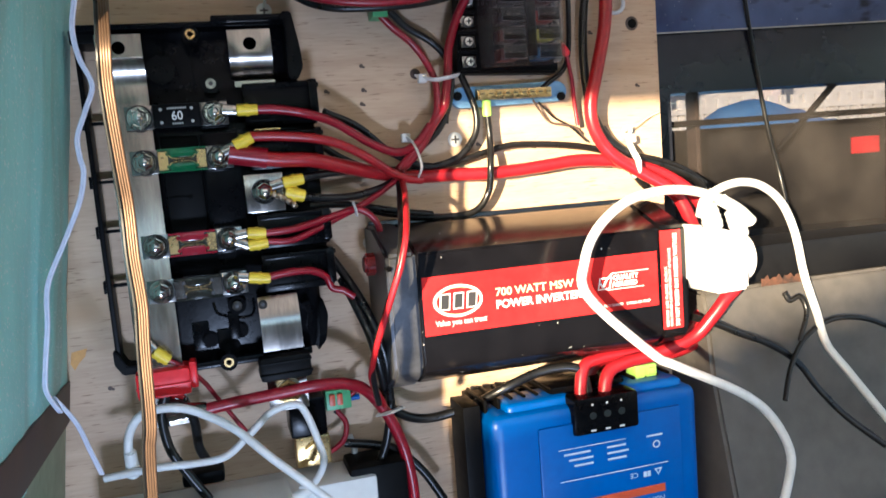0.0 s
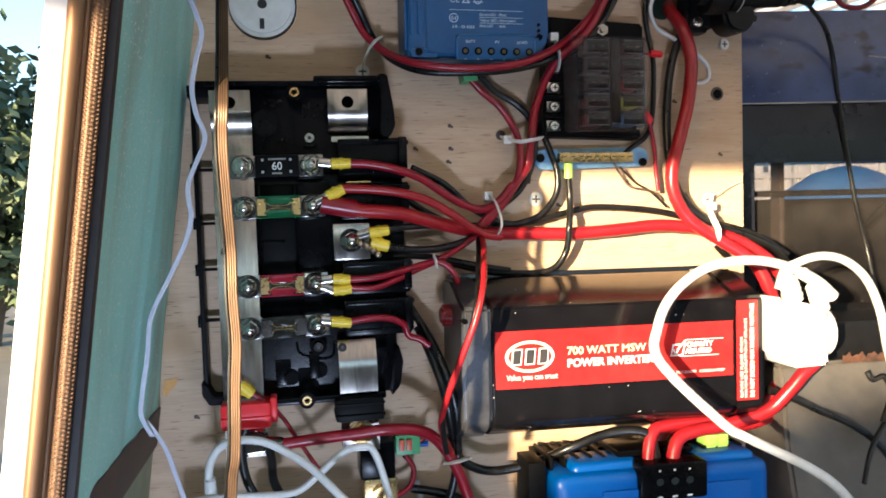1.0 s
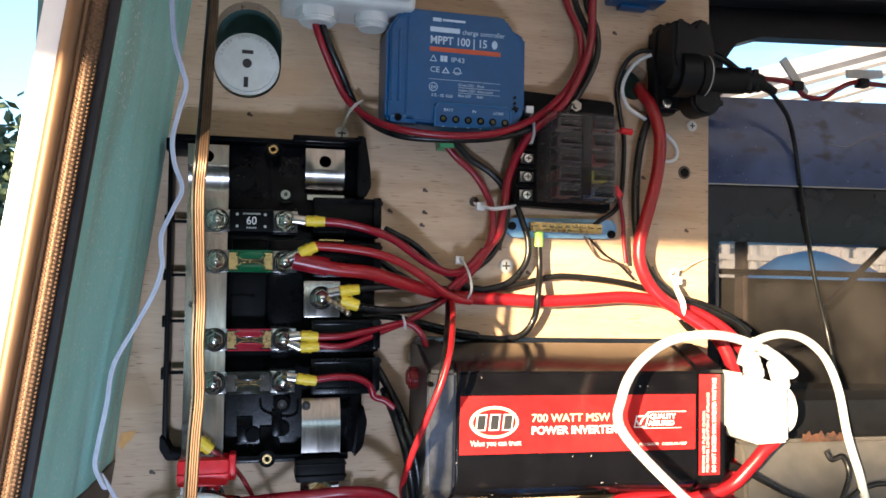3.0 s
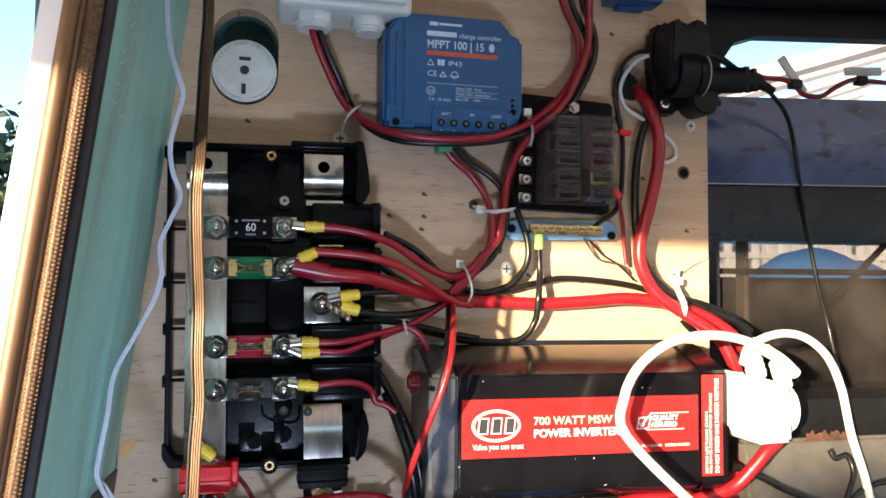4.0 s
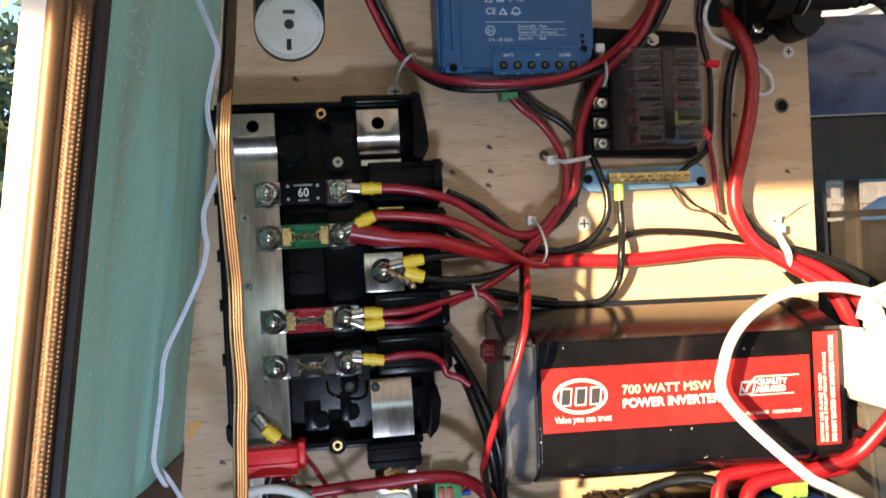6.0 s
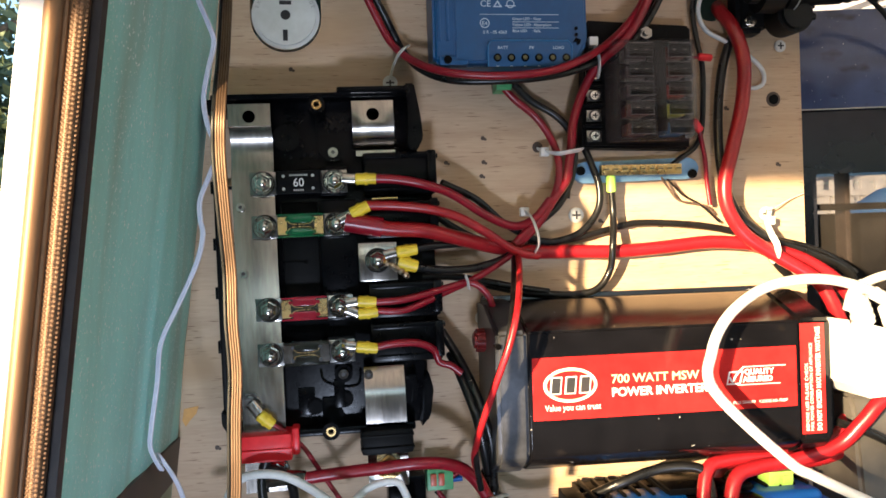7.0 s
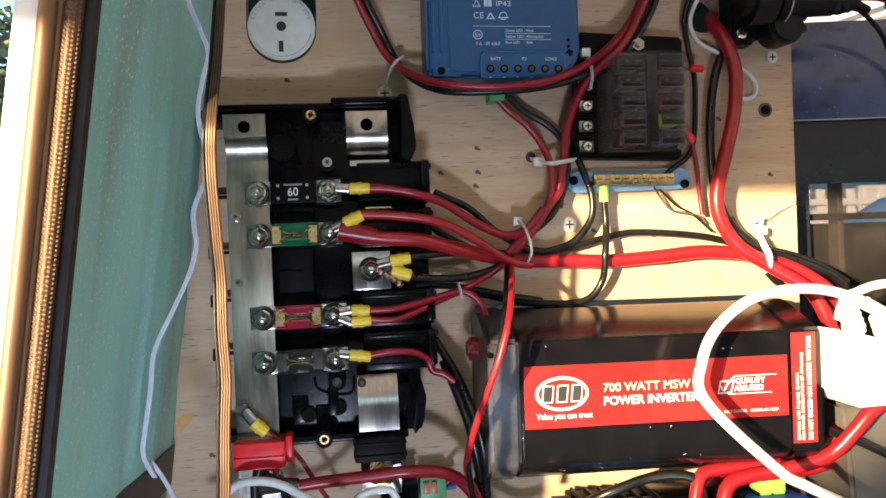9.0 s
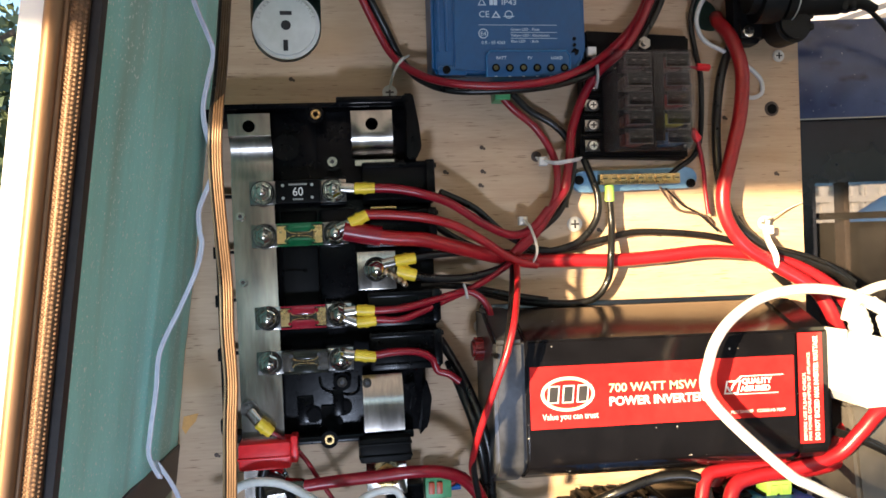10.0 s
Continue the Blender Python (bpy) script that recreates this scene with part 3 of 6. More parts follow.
def bolt(x, z, d, parent, r=0.0048):
    """A domed stud with its chamfered nut, a coned spring washer and a flat washer."""
    b = part("bolt", join(stud(x, z, d, d + 0.0108, r * 0.66, 20), stud(x, z, d + 0.0108, d + 0.0120, r * 0.66, 20, 0.0, r * 0.40), stud(x, z, d + 0.0120, d + 0.0123, r * 0.40, 20, 0.0, r * 0.20)), BOLT, parent)
    part("thread", join(*[ring(x, z, d + 0.0090 + 0.0006 * k, d + 0.0093 + 0.0006 * k, r * 0.5, r * 0.72, 18) for k in range(3)]), INK_BLACK, b)
    part("nut", join(stud(x, z, d + 0.0034, d + 0.0070, r * 1.24, 6), stud(x, z, d + 0.0070, d + 0.0088, r * 1.24, 6, 0.0, r * 0.86)), BOLT, b)
    part("spring_washer", stud(x, z, d + 0.0022, d + 0.0034, r * 1.46, 28, 0.0, r * 1.26), BOLT, b)
    # black ring put in for the shade between the washers
    part("washer_gap", ring(x, z, d + 0.0017, d + 0.0022, r * 0.8, r * 1.40, 28), INK_BLACK, b)
    part("washer", stud(x, z, d + 0.0004, d + 0.0017, r * 1.74, 32, 0.0, r * 1.50), BOLT, b)
    # black ring put in for the shade under the flat washer
    part("gasket", ring(x, z, d + 0.0001, d + 0.0004, r * 0.7, r * 1.84), INK_BLACK, b)
    return b


# fuse and busbar distribution box
LX = thing("fuse_busbar_box", "open black plastic busbar box with bright busbars and bolted fuses", "fuse box", (-0.21, 0.0, -0.03))
BX_L, BX_R = -0.2425, -0.1925
part("tray", box(-0.2625, -0.130, 0.002, 0.030, -0.153, 0.090, 0.003), BLACK, LX)
part("cable_base", box(-0.150, -0.119, 0.002, 0.016, -0.106, 0.048, 0.002), BLACK_MATT, LX)
# open ladder frame along the side, with the board showing between its rungs
part("side_rail", box(-0.2810, -0.2774, 0.004, 0.022, -0.150, 0.088, 0.0008), BLACK_MATT, LX)
for z in (0.028, -0.014, -0.050, -0.090):
    part("rung", box(-0.2776, -0.2620, 0.006, 0.012, z - 0.0012, z + 0.0012, 0.0004), BLACK_MATT, LX)
    part("rung_stub", box(-0.2835, -0.2808, 0.008, 0.018, z - 0.0045, z + 0.0045, 0.0006), BLACK_MATT, LX)
part("foot_corner", prism([(-0.2822, -0.136), (-0.2790, -0.138), (-0.2740, -0.148), (-0.2620, -0.149), (-0.2620, -0.1545), (-0.2770, -0.1545), (-0.2822, -0.146)], 0.004, 0.026, 0.0008), BLACK_MATT, LX)
part("head_corner", box(-0.2815, -0.2620, 0.004, 0.036, 0.0800, 0.0895, 0.0012), BLACK_MATT, LX)
part("top_wall", box(-0.276, -0.131, 0.028, 0.048, 0.0865, 0.0905, 0.0015), BLACK, LX)
part("top_step", box(-0.188, -0.134, 0.028, 0.052, 0.0885, 0.0935, 0.0015), BLACK, LX)
part("bottom_wall", box(-0.2625, -0.142, 0.028, 0.044, -0.155, -0.1495, 0.0015), BLACK, LX)
part("right_wall", prism([(-0.139, 0.047), (-0.132, 0.047), (-0.128, 0.055), (-0.129, 0.070), (-0.133, 0.094), (-0.140, 0.094), (-0.138, 0.080)], 0.006, 0.056, 0.001), BLACK, LX)
part("notch_rib", box(-0.1345, -0.1285, 0.020, 0.050, 0.0660, 0.0725, 0.0012), BLACK, LX)
part("clip", prism([(-0.138, -0.153), (-0.131, -0.145), (-0.128, -0.126), (-0.131, -0.114), (-0.134, -0.122), (-0.136, -0.142)], 0.010, 0.048, 0.001), BLACK, LX)
part("centre_block", box(-0.2045, -0.178, 0.028, 0.040, -0.056, 0.014, 0.002), BLACK, LX)
part("floor_block", box(-0.232, -0.2055, 0.028, 0.034, -0.056, 0.014, 0.002), BLACK_MATT, LX)
part("mould_mark", join(tube([(-0.232, -0.0345, -0.0295), (-0.224, -0.0345, -0.0290), (-0.216, -0.0345, -0.0300)], 0.0006, 6, 3), stud(-0.2155, -0.0298, 0.0338, 0.0346, 0.0016, 10)), BLACK, LX)
part("upper_rib", box(-0.2045, -0.2030, 0.029, 0.037, 0.044, 0.086, 0.0005), BLACK, LX)
for z0, z1 in ((0.0155, 0.0475), (-0.0155, 0.0125), (-0.0735, -0.047), (-0.106, -0.0765)):
    cov = join(box(-0.172, -0.119, 0.010, 0.042, z0, z1, 0.003), box(-0.170, -0.121, 0.040, 0.045, z1 - 0.005, z1 - 0.001, 0.001), box(-0.125, -0.1185, 0.030, 0.047, z0 + 0.003, z1, 0.0015), box(-0.1195, -0.1165, 0.028, 0.040, z1 - 0.0055, z1 - 0.0020, 0.0008))
    ch = part("cable_channel", cov, BLACK, LX)
    part("channel_ridge", box(-0.168, -0.126, 0.0415, 0.0432, z0 + 0.004, z0 + 0.0056, 0.0004), BLACK, ch)
for x, z in ((BX_R, 0.0485), (BX_R, -0.1125)):
    s = part("screw", stud(x, z, 0.030, 0.040, 0.0036, 18, 0.0008), STEEL, LX)
    part("socket", stud(x, z, 0.0399, 0.0403, 0.0016, 6), INK_BLACK, s)
    part("screw_well", ring(x, z, 0.029, 0.0365, 0.0042, 0.0066), BLACK, LX)
part("boss", stud(-0.2255, 0.0605, 0.028, 0.036, 0.010, 24, 0.001), BLACK, LX)
for x, z in ((-0.2025, 0.0815), (-0.2030, -0.1510)):
    part("metal_insert", ring(x, z, 0.030, 0.050, 0.0020, 0.0034), BRASS, LX)
    part("insert_post", ring(x, z, 0.030, 0.0495, 0.0040, 0.0062), BLACK, LX)
# broken webs at the bottom of the tray
for i, (x, z, w) in enumerate(((-0.226, -0.130, 0.012), (-0.209, -0.138, 0.010), (-0.200, -0.126, 0.008))):
    part("web", join(box(x, x + w, 0.029, 0.0315 + 0.0008 * i, z - 0.012, z + 0.008, 0.001), stud(x + w, z - 0.006, 0.029, 0.0325, 0.006, 16, 0.001)), BLACK, LX)
part("web", tube([(-0.2090, -0.0300, -0.1090), (-0.2070, -0.0302, -0.1170), (-0.1990, -0.0304, -0.1210), (-0.1870, -0.0304, -0.1230), (-0.1810, -0.0302, -0.1200), (-0.1800, -0.0300, -0.1100)], 0.0010, 8, 5), BLACK, LX)
part("snapped_web", prism([(-0.1470, -0.1165), (-0.1400, -0.1150), (-0.1390, -0.1300), (-0.1440, -0.1370), (-0.1420, -0.1250)], 0.030, 0.041, 0.0008), BLACK, LX)
# positive busbar, with its stepped upper end
pos_line = [(0.043, -0.192), (0.043, 0.034), (0.0405, 0.040), (0.0385, 0.046), (0.0385, 0.058), (0.0440, 0.066), (0.0470, 0.068), (0.0470, 0.0835), (0.0440, 0.0835), (0.0440, 0.070), (0.0360, 0.060), (0.0355, 0.044), (0.0390, 0.032), (0.0395, -0.192)]
part("busbar", cut(profile_x(pos_line, -0.2645, -0.2350), stud(-0.2500, 0.0745, 0.03, 0.06, 0.0044, 24)), BAR, LX, "long tinned busbar with a stepped end")
for z in (0.0110, -0.0360):
    s = part("screw", stud(-0.2590, z, 0.043, 0.0455, 0.0030, 16, 0.0006), BOLT, LX)
    part("socket", stud(-0.2590, z, 0.0454, 0.0458, 0.0014, 6), INK_BLACK, s)
# negative bar pieces
arc = [(0.044, 0.0845), (0.045, 0.066), (0.041, 0.058), (0.032, 0.052), (0.022, 0.048), (0.018, 0.048), (0.028, 0.054), (0.037, 0.060), (0.041, 0.067), (0.041, 0.0845)]
part("negative_busbar", cut(profile_x(arc, -0.1778, -0.1478), stud(-0.1628, 0.0745, 0.02, 0.06, 0.0046, 24)), BAR, LX)
part("bar_strip", box(-0.176, -0.1475, 0.026, 0.040, 0.0450, 0.0490), BAR, LX)
part("bar_strip", box(-0.166, -0.1475, 0.030, 0.0435, 0.0130, 0.0142), BRASS, LX)
part("negative_plate", box(-0.1778, -0.1498, 0.034, 0.0425, -0.0460, -0.0180, 0.0008), BAR, LX)
bolt(-0.1642, -0.0312, 0.0425, LX, 0.0050)
low_arc = [(0.040, -0.108), (0.046, -0.118), (0.049, -0.130), (0.048, -0.148), (0.044, -0.151), (0.043, -0.195), (0.039, -0.195), (0.039, -0.151), (0.043, -0.146), (0.044, -0.130), (0.041, -0.120), (0.036, -0.110)]
part("lower_busbar", profile_x(low_arc, -0.1778, -0.1488), BAR, LX)
s = part("screw", stud(-0.1745, -0.1130, 0.040, 0.0460, 0.0032, 16, 0.0006), STEEL, LX)
part("socket", stud(-0.1745, -0.1130, 0.0459, 0.0463, 0.0014, 6), INK_BLACK, s)
part("end_cap", box(-0.1822, -0.1450, 0.030, 0.056, -0.1690, -0.1510, 0.003), BLACK_MATT, LX, "black rubber cap round the lower bar")
part("cap_rib", box(-0.1827, -0.1445, 0.030, 0.0575, -0.1650, -0.1630, 0.0008), BLACK_MATT, LX)
part("cap_rib", box(-0.1827, -0.1445, 0.030, 0.0570, -0.1560, -0.1545, 0.0006), BLACK_MATT, LX)
part("red_cap", join(box(-0.2665, -0.2300, 0.030, 0.056, -0.1680, -0.1485, 0.003), box(-0.2305, -0.2255, 0.034, 0.050, -0.1655, -0.1465, 0.0015), box(-0.2665, -0.2300, 0.055, 0.0575, -0.1600, -0.1585, 0.0005)), RED_CAP, LX, "bright red insulating cap")
part("brass_nut", stud(-0.1630, -0.180, 0.043, 0.051, 0.0095, 6, 0.001), BRASS, LX)
bolt(BX_L, -0.178, 0.043, LX, 0.0052)


def mega_fuse(z, material, kind):
    """A bolted strip fuse: a printed black block, or a clear shell over a coloured, waisted link."""
    x0, x1 = BX_L + 0.0092, BX_R - 0.0092
    xm = (x0 + x1) / 2
    f = part("fuse", box(x0, x1, 0.0405, 0.0490, z - 0.0082, z + 0.0082, 0.0009), BLACK_MATT if material is BLACK_MATT else FUSE_SHELL, LX, kind)
    for x in (BX_L, BX_R):
        part("tab", box(x - 0.0093, x + 0.0093, 0.0436, 0.0450, z - 0.0082, z + 0.0082, 0.0006), STEEL, f)
        part("stamp", bars(x + (0.0062 if x < xm else -0.0080), z, 0.0450, [(0, -0.005, 0.0014, 0.0030), (0, -0.001, 0.0014, 0.0022)]), INK_BLACK, f)
    part("support", box(-0.203, -0.184, 0.028, 0.0434, z - 0.010, z + 0.010, 0.001), BLACK, f)
    if material is BLACK_MATT:
        part("rating", words("60", xm, z - 0.0030, 0.0491, 0.0085, 0.0072, align="CENTER"), INK_WHITE, f)
        part("print", bars(xm, z, 0.0490, [(-0.0062 + 0.0013 * i, 0.0044, 0.0009, 0.0012) for i in range(10)] + [(-0.0036 + 0.0015 * i, -0.0062, 0.0010, 0.0012) for i in range(5)]), INK_GREY, f)
        for dx in (-0.0105, 0.0100):
            for dz in (-0.0045, 0.0045):
                part("dimple", stud(xm + dx, z + dz, 0.0488, 0.0492, 0.0011, 10), INK_GREY, f)
    else:
        for k in (-1, 1):
            part("tinted_bar", box(x0 + 0.0075, x1 - 0.0075, 0.0488, 0.0500, z + k * 0.0046 - 0.0026, z + k * 0.0046 + 0.0026, 0.0005), material, f)
            part("rim", box(x0, x1, 0.0486, 0.0504, z + k * 0.0076 - 0.0006, z + k * 0.0076 + 0.0006), material, f)
            xe = xm + k * (x1 - x0) / 2
            part("end_plate", box(min(xe, xe - k * 0.0062), max(xe, xe - k * 0.0062), 0.0489, 0.0497, z - 0.0062, z + 0.0062), BRASS if material is not FUSE_CLEAR else STEEL, f)
            for j in (-1, 1):
                part("pin", stud(xe - k * 0.0062, z + j * 0.0045, 0.0496, 0.0505, 0.0013, 10), INK_BLACK if material is FUSE_CLEAR else material, f)
        part("element", join(tube([(x0 + 0.006, -0.0500, z + 0.0045), (x0 + 0.010, -0.0500, z + 0.0012), (x1 - 0.010, -0.0500, z + 0.0012), (x1 - 0.006, -0.0500, z + 0.0045)], 0.00032, 6, 4), tube([(x0 + 0.006, -0.0500, z - 0.0045), (x0 + 0.010, -0.0500, z - 0.0012), (x1 - 0.010, -0.0500, z - 0.0012), (x1 - 0.006, -0.0500, z - 0.0045)], 0.00032, 6, 4)), BRASS, f)
    bolt(BX_L, z, 0.0450, LX)
    bolt(BX_R, z, 0.0450, LX)


mega_fuse(0.0270, BLACK_MATT, "black fuse body with white print")
mega_fuse(-0.0037, FUSE_GREEN, "clear green fuse body")
mega_fuse(-0.0625, FUSE_RED, "clear pink fuse body")
mega_fuse(-0.0945, FUSE_CLEAR, "clear grey fuse body")
LX.location.x += 0.0024
LX.rotation_euler.y = radians(-0.9)

# blue solar charge controller
MP = thing("charge_controller", "blue metal solar charge controller with white printed label", "charge controller", (-0.05, 0.0, 0.16))
out = [(-0.1035, 0.1185), (-0.1035, 0.190), (-0.0920, 0.2060), (-0.0860, 0.2085), (-0.0080, 0.2085), (-0.0030, 0.2070), (-0.0010, 0.2000), (0.0060, 0.1955), (0.0125, 0.1930), (0.0125, 0.131), (0.0060, 0.1200), (-0.0005, 0.1130), (-0.0980, 0.1135)]
part("flange", prism([(-0.100, 0.124), (-0.100, 0.194), (-0.090, 0.204), (-0.002, 0.204), (0.011, 0.192), (0.011, 0.132), (-0.002, 0.119), (-0.096, 0.119)], 0.001, 0.008, 0.001), BLUE, MP)
part("housing", prism(out, 0.006, 0.046, 0.0055, 3), BLUE, MP)
part("front_face", prism([(-0.0880, 0.1165), (-0.0880, 0.200), (-0.0080, 0.200), (0.0010, 0.190), (0.0010, 0.1165)], 0.044, 0.0480, 0.0012), BLUE, MP)
for x in (-0.1000, -0.0940):
    part("side_fin", box(x, x + 0.0022, 0.030, 0.0475, 0.132, 0.190, 0.0008), BLUE, MP)
part("foot", box(-0.1000, -0.0780, 0.030, 0.048, 0.1140, 0.1215, 0.003), BLUE, MP)
part("foot_screw", stud(-0.0935, 0.118, 0.0455, 0.0495, 0.0030, 14, 0.0006), BLACK_MATT, MP)
part("terminal_panel", box(-0.0640, -0.0010, 0.046, 0.0500, 0.1122, 0.1318, 0.0018), BLUE, MP, "blue terminal panel with six screws")
for i in range(6):
    x = -0.0572 + i * 0.0103
    t = part("terminal", stud(x, 0.1190, 0.0496, 0.0506, 0.0030, 16), BLACK, MP)
    part("terminal_screw", stud(x, 0.1190, 0.0504, 0.0512, 0.0018, 12, 0.0004), DULL_BRASS, t)
    part("mark", box(x - 0.0010, x + 0.0010, 0.0499, 0.0503, 0.1126, 0.1130), INK_PALE, t)
part("panel_edge", tube([(-0.0640, -0.0499, 0.1125), (-0.0640, -0.0499, 0.1280), (-0.0610, -0.0499, 0.1318), (-0.0040, -0.0499, 0.1318), (-0.0010, -0.0499, 0.1280), (-0.0010, -0.0499, 0.1125)], 0.0006, 6, 1), EDGE_BLUE, MP, "paler edge of the terminal panel")
for s, x in (("BATT", -0.0530), ("PV", -0.0315), ("LOAD", -0.0112)):
    part("lettering", words(s, x, 0.1253, 0.0502, 0.0032, align="CENTER"), INK_PALE, MP)
part("lettering", words("charge controller", -0.0425, 0.1895, 0.0482, 0.0056, 0.0358), INK_PALE, MP)
part("brand_bar", bars(-0.0690, 0.1897, 0.0480, [(0, 0, 0.0245, 0.0040), (0.002, 0.0085, 0.007, 0.0030), (0.010, 0.0092, 0.019, 0.0018)]), INK_PALE, MP)
part("lettering", words("MPPT 100 | 15", -0.0690, 0.1800, 0.0482, 0.0092, 0.0470, bold=0.00016), INK_PALE, MP, "pale lettering")
part("wireless_mark", prism([(-0.0150 + 0.0024 * math.cos(i * 0.5236), 0.1832 + 0.0036 * math.sin(i * 0.5236)) for i in range(12)], 0.0480, 0.0484), INK_PALE, MP)
part("orange_bar", box(-0.0692, -0.0100, 0.0480, 0.0484, 0.1738, 0.1774), LABEL_ORANGE, MP)
part("lettering", words("IP43", -0.0515, 0.1660, 0.0482, 0.0056, 0.0108), INK_PALE, MP)
part("lettering", words("CE", -0.0685, 0.1568, 0.0482, 0.0066, 0.0075), INK_PALE, MP)
part("warning_mark", cut(prism([(-0.0690, 0.1655), (-0.0628, 0.1655), (-0.0659, 0.1710)], 0.0480, 0.0484), prism([(-0.0680, 0.1661), (-0.0638, 0.1661), (-0.0659, 0.1699)], 0.04, 0.06)), INK_PALE, MP)
part("manual_mark", join(box(-0.0602, -0.0576, 0.0480, 0.0484, 0.1658, 0.1706), box(-0.0571, -0.0545, 0.0480, 0.0484, 0.1658, 0.1706)), INK_PALE, MP)
part("round_mark", join(ring(-0.0655, 0.1448, 0.0480, 0.0484, 0.0030, 0.0036), words("E4", -0.0655, 0.1432, 0.0482, 0.0042, align="CENTER")), INK_PALE, MP)
part("round_mark", join(ring(-0.0460, 0.1588, 0.0480, 0.0484, 0.0024, 0.0030), box(-0.0500, -0.0420, 0.0480, 0.0484, 0.1572, 0.1578)), INK_PALE, MP)
part("triangle_mark", cut(prism([(-0.0590, 0.1565), (-0.0522, 0.1565), (-0.0556, 0.1615)], 0.0480, 0.0484), prism([(-0.0574, 0.1572), (-0.0538, 0.1572), (-0.0556, 0.1600)], 0.04, 0.06)), INK_PALE, MP)
part("lettering", words("0 R - 05 4363", -0.0670, 0.1370, 0.0482, 0.0034, 0.0175), INK_PALE, MP)
for i, (a, b) in enumerate((("Green LED", ": Float"), ("Yellow LED", ": Absorption"), ("Blue LED", ": Bulk"))):
    part("lettering", join(words(a, -0.0450, 0.1470 - i * 0.0044, 0.0482, 0.0029), words(b, -0.0305, 0.1470 - i * 0.0044, 0.0482, 0.0029)), INK_PALE, MP)
part("rule", bars(-0.0690, 0.1500, 0.0480, [(0, 0.0010, 0.0590, 0.0003), (0.024, -0.0044, 0.0350, 0.0003), (0.024, -0.0088, 0.0350, 0.0003)]), INK_PALE, MP)
for z in (0.1415, 0.1368):
    part("lamp", stud(0.0035, z, 0.044, 0.0475, 0.0013, 10), BLACK_MATT, MP)
part("scuff", prism([(0.0005, 0.1310), (0.0030, 0.1345), (0.0070, 0.1330), (0.0060, 0.1300), (0.0040, 0.1290), (0.0035, 0.1315)], 0.0455, 0.0474), BLACK, MP, "chipped black scuff in the blue paint")
part("output_plug", box(-0.0538, -0.0418, 0.008, 0.026, 0.1005, 0.1085, 0.001), GREEN_PLUG, MP, "green plug-in terminal block")

# power inverter
IV = thing("power_inverter", "black metal power inverter with a red printed label", "inverter", (0.05, 0.0, -0.13))
prof = [(0.002, -0.184), (0.002, -0.062), (0.030, -0.062), (0.076, -0.0800), (0.076, -0.162), (0.070, -0.170), (0.050, -0.180), (0.020, -0.184)]
part("case", profile_x(prof, -0.050, 0.140, 0.0012), INVERTER, IV)
endp = [(0.001, -0.185), (0.001, -0.061), (0.030, -0.0610), (0.0765, -0.0795), (0.0765, -0.1625), (0.0705, -0.1708), (0.050, -0.181), (0.020, -0.185)]
part("end_cap", profile_x(endp, -0.0715, -0.0505, 0.0025), END_GREY, IV, "dark grey metal end cap")
part("end_cap", profile_x(endp, 0.1402, 0.1640, 0.0025), INVERTER, IV)
part("flange", box(-0.068, 0.160, 0.0008, 0.004, -0.188, -0.0585, 0.0008), INVERTER, IV)
F = 0.0765
part("red_label", box(-0.0478, 0.1370, F - 0.0004, F, -0.1402, -0.0975), LABEL_RED, IV, "red printed label with white lettering")
part("warning_strip", box(0.1400, 0.1575, F, F + 0.0006, -0.1605, -0.0820), LABEL_RED, IV, "red upright warning strip")
part("lettering", words("700 WATT MSW", 0.0055, -0.1170, F + 0.0002, 0.0083, 0.0610, bold=0.0001), INK_YELLOW, IV)
part("lettering", words("POWER INVERTER", 0.0055, -0.1262, F + 0.0002, 0.0083, 0.0670, bold=0.0002), INK_WHITE, IV)
ell = lambda rx, rz, d0, d1: prism([(-0.0225 + rx * math.cos(i * math.pi / 24), -0.1168 + rz * math.sin(i * math.pi / 24)) for i in range(48)], d0, d1)
part("badge_rim", ell(0.0182, 0.0118, F, F + 0.0003), INK_WHITE, IV, "white rimmed oval badge")
part("badge_ring", ell(0.0172, 0.0108, F + 0.0003, F + 0.0005), INK_YELLOW, IV)
part("badge_field", ell(0.0160, 0.0097, F + 0.0005, F + 0.0007), LABEL_RED, IV)
part("badge_mark", join(*[prism([(x - 0.0042, -0.1228), (x + 0.0034, -0.1228), (x + 0.0046, -0.1108), (x - 0.0030, -0.1108)], F + 0.0007, F + 0.0009) for x in (-0.0325, -0.0226, -0.0127)]), INK_WHITE, IV, "plain dark mark with a white edge on the badge")
part("badge_face", join(*[prism([(x - 0.0032, -0.1220), (x + 0.0026, -0.1220), (x + 0.0037, -0.1116), (x - 0.0021, -0.1116)], F + 0.0009, F + 0.0011) for x in (-0.0325, -0.0226, -0.0127)]), INK_BLACK, IV)
part("lettering", words("Value you can trust", -0.0400, -0.1340, F + 0.0002, 0.0060, 0.0380), INK_WHITE, IV)
part("lettering", words("QUALITY", 0.0990, -0.1160, F + 0.0002, 0.0052, 0.0215, bold=0.0002), INK_WHITE, IV)
part("lettering", words("ASSURED", 0.0980, -0.1212, F + 0.0002, 0.0052, 0.0215, bold=0.0002), INK_WHITE, IV)
tick_box = cut(prism([(0.0860, -0.1228), (0.0960, -0.1228), (0.0985, -0.1135), (0.0880, -0.1135)], F, F + 0.0003), prism([(0.0871, -0.1218), (0.0952, -0.1218), (0.0973, -0.1145), (0.0889, -0.1145)], F - 0.01, F + 0.01))
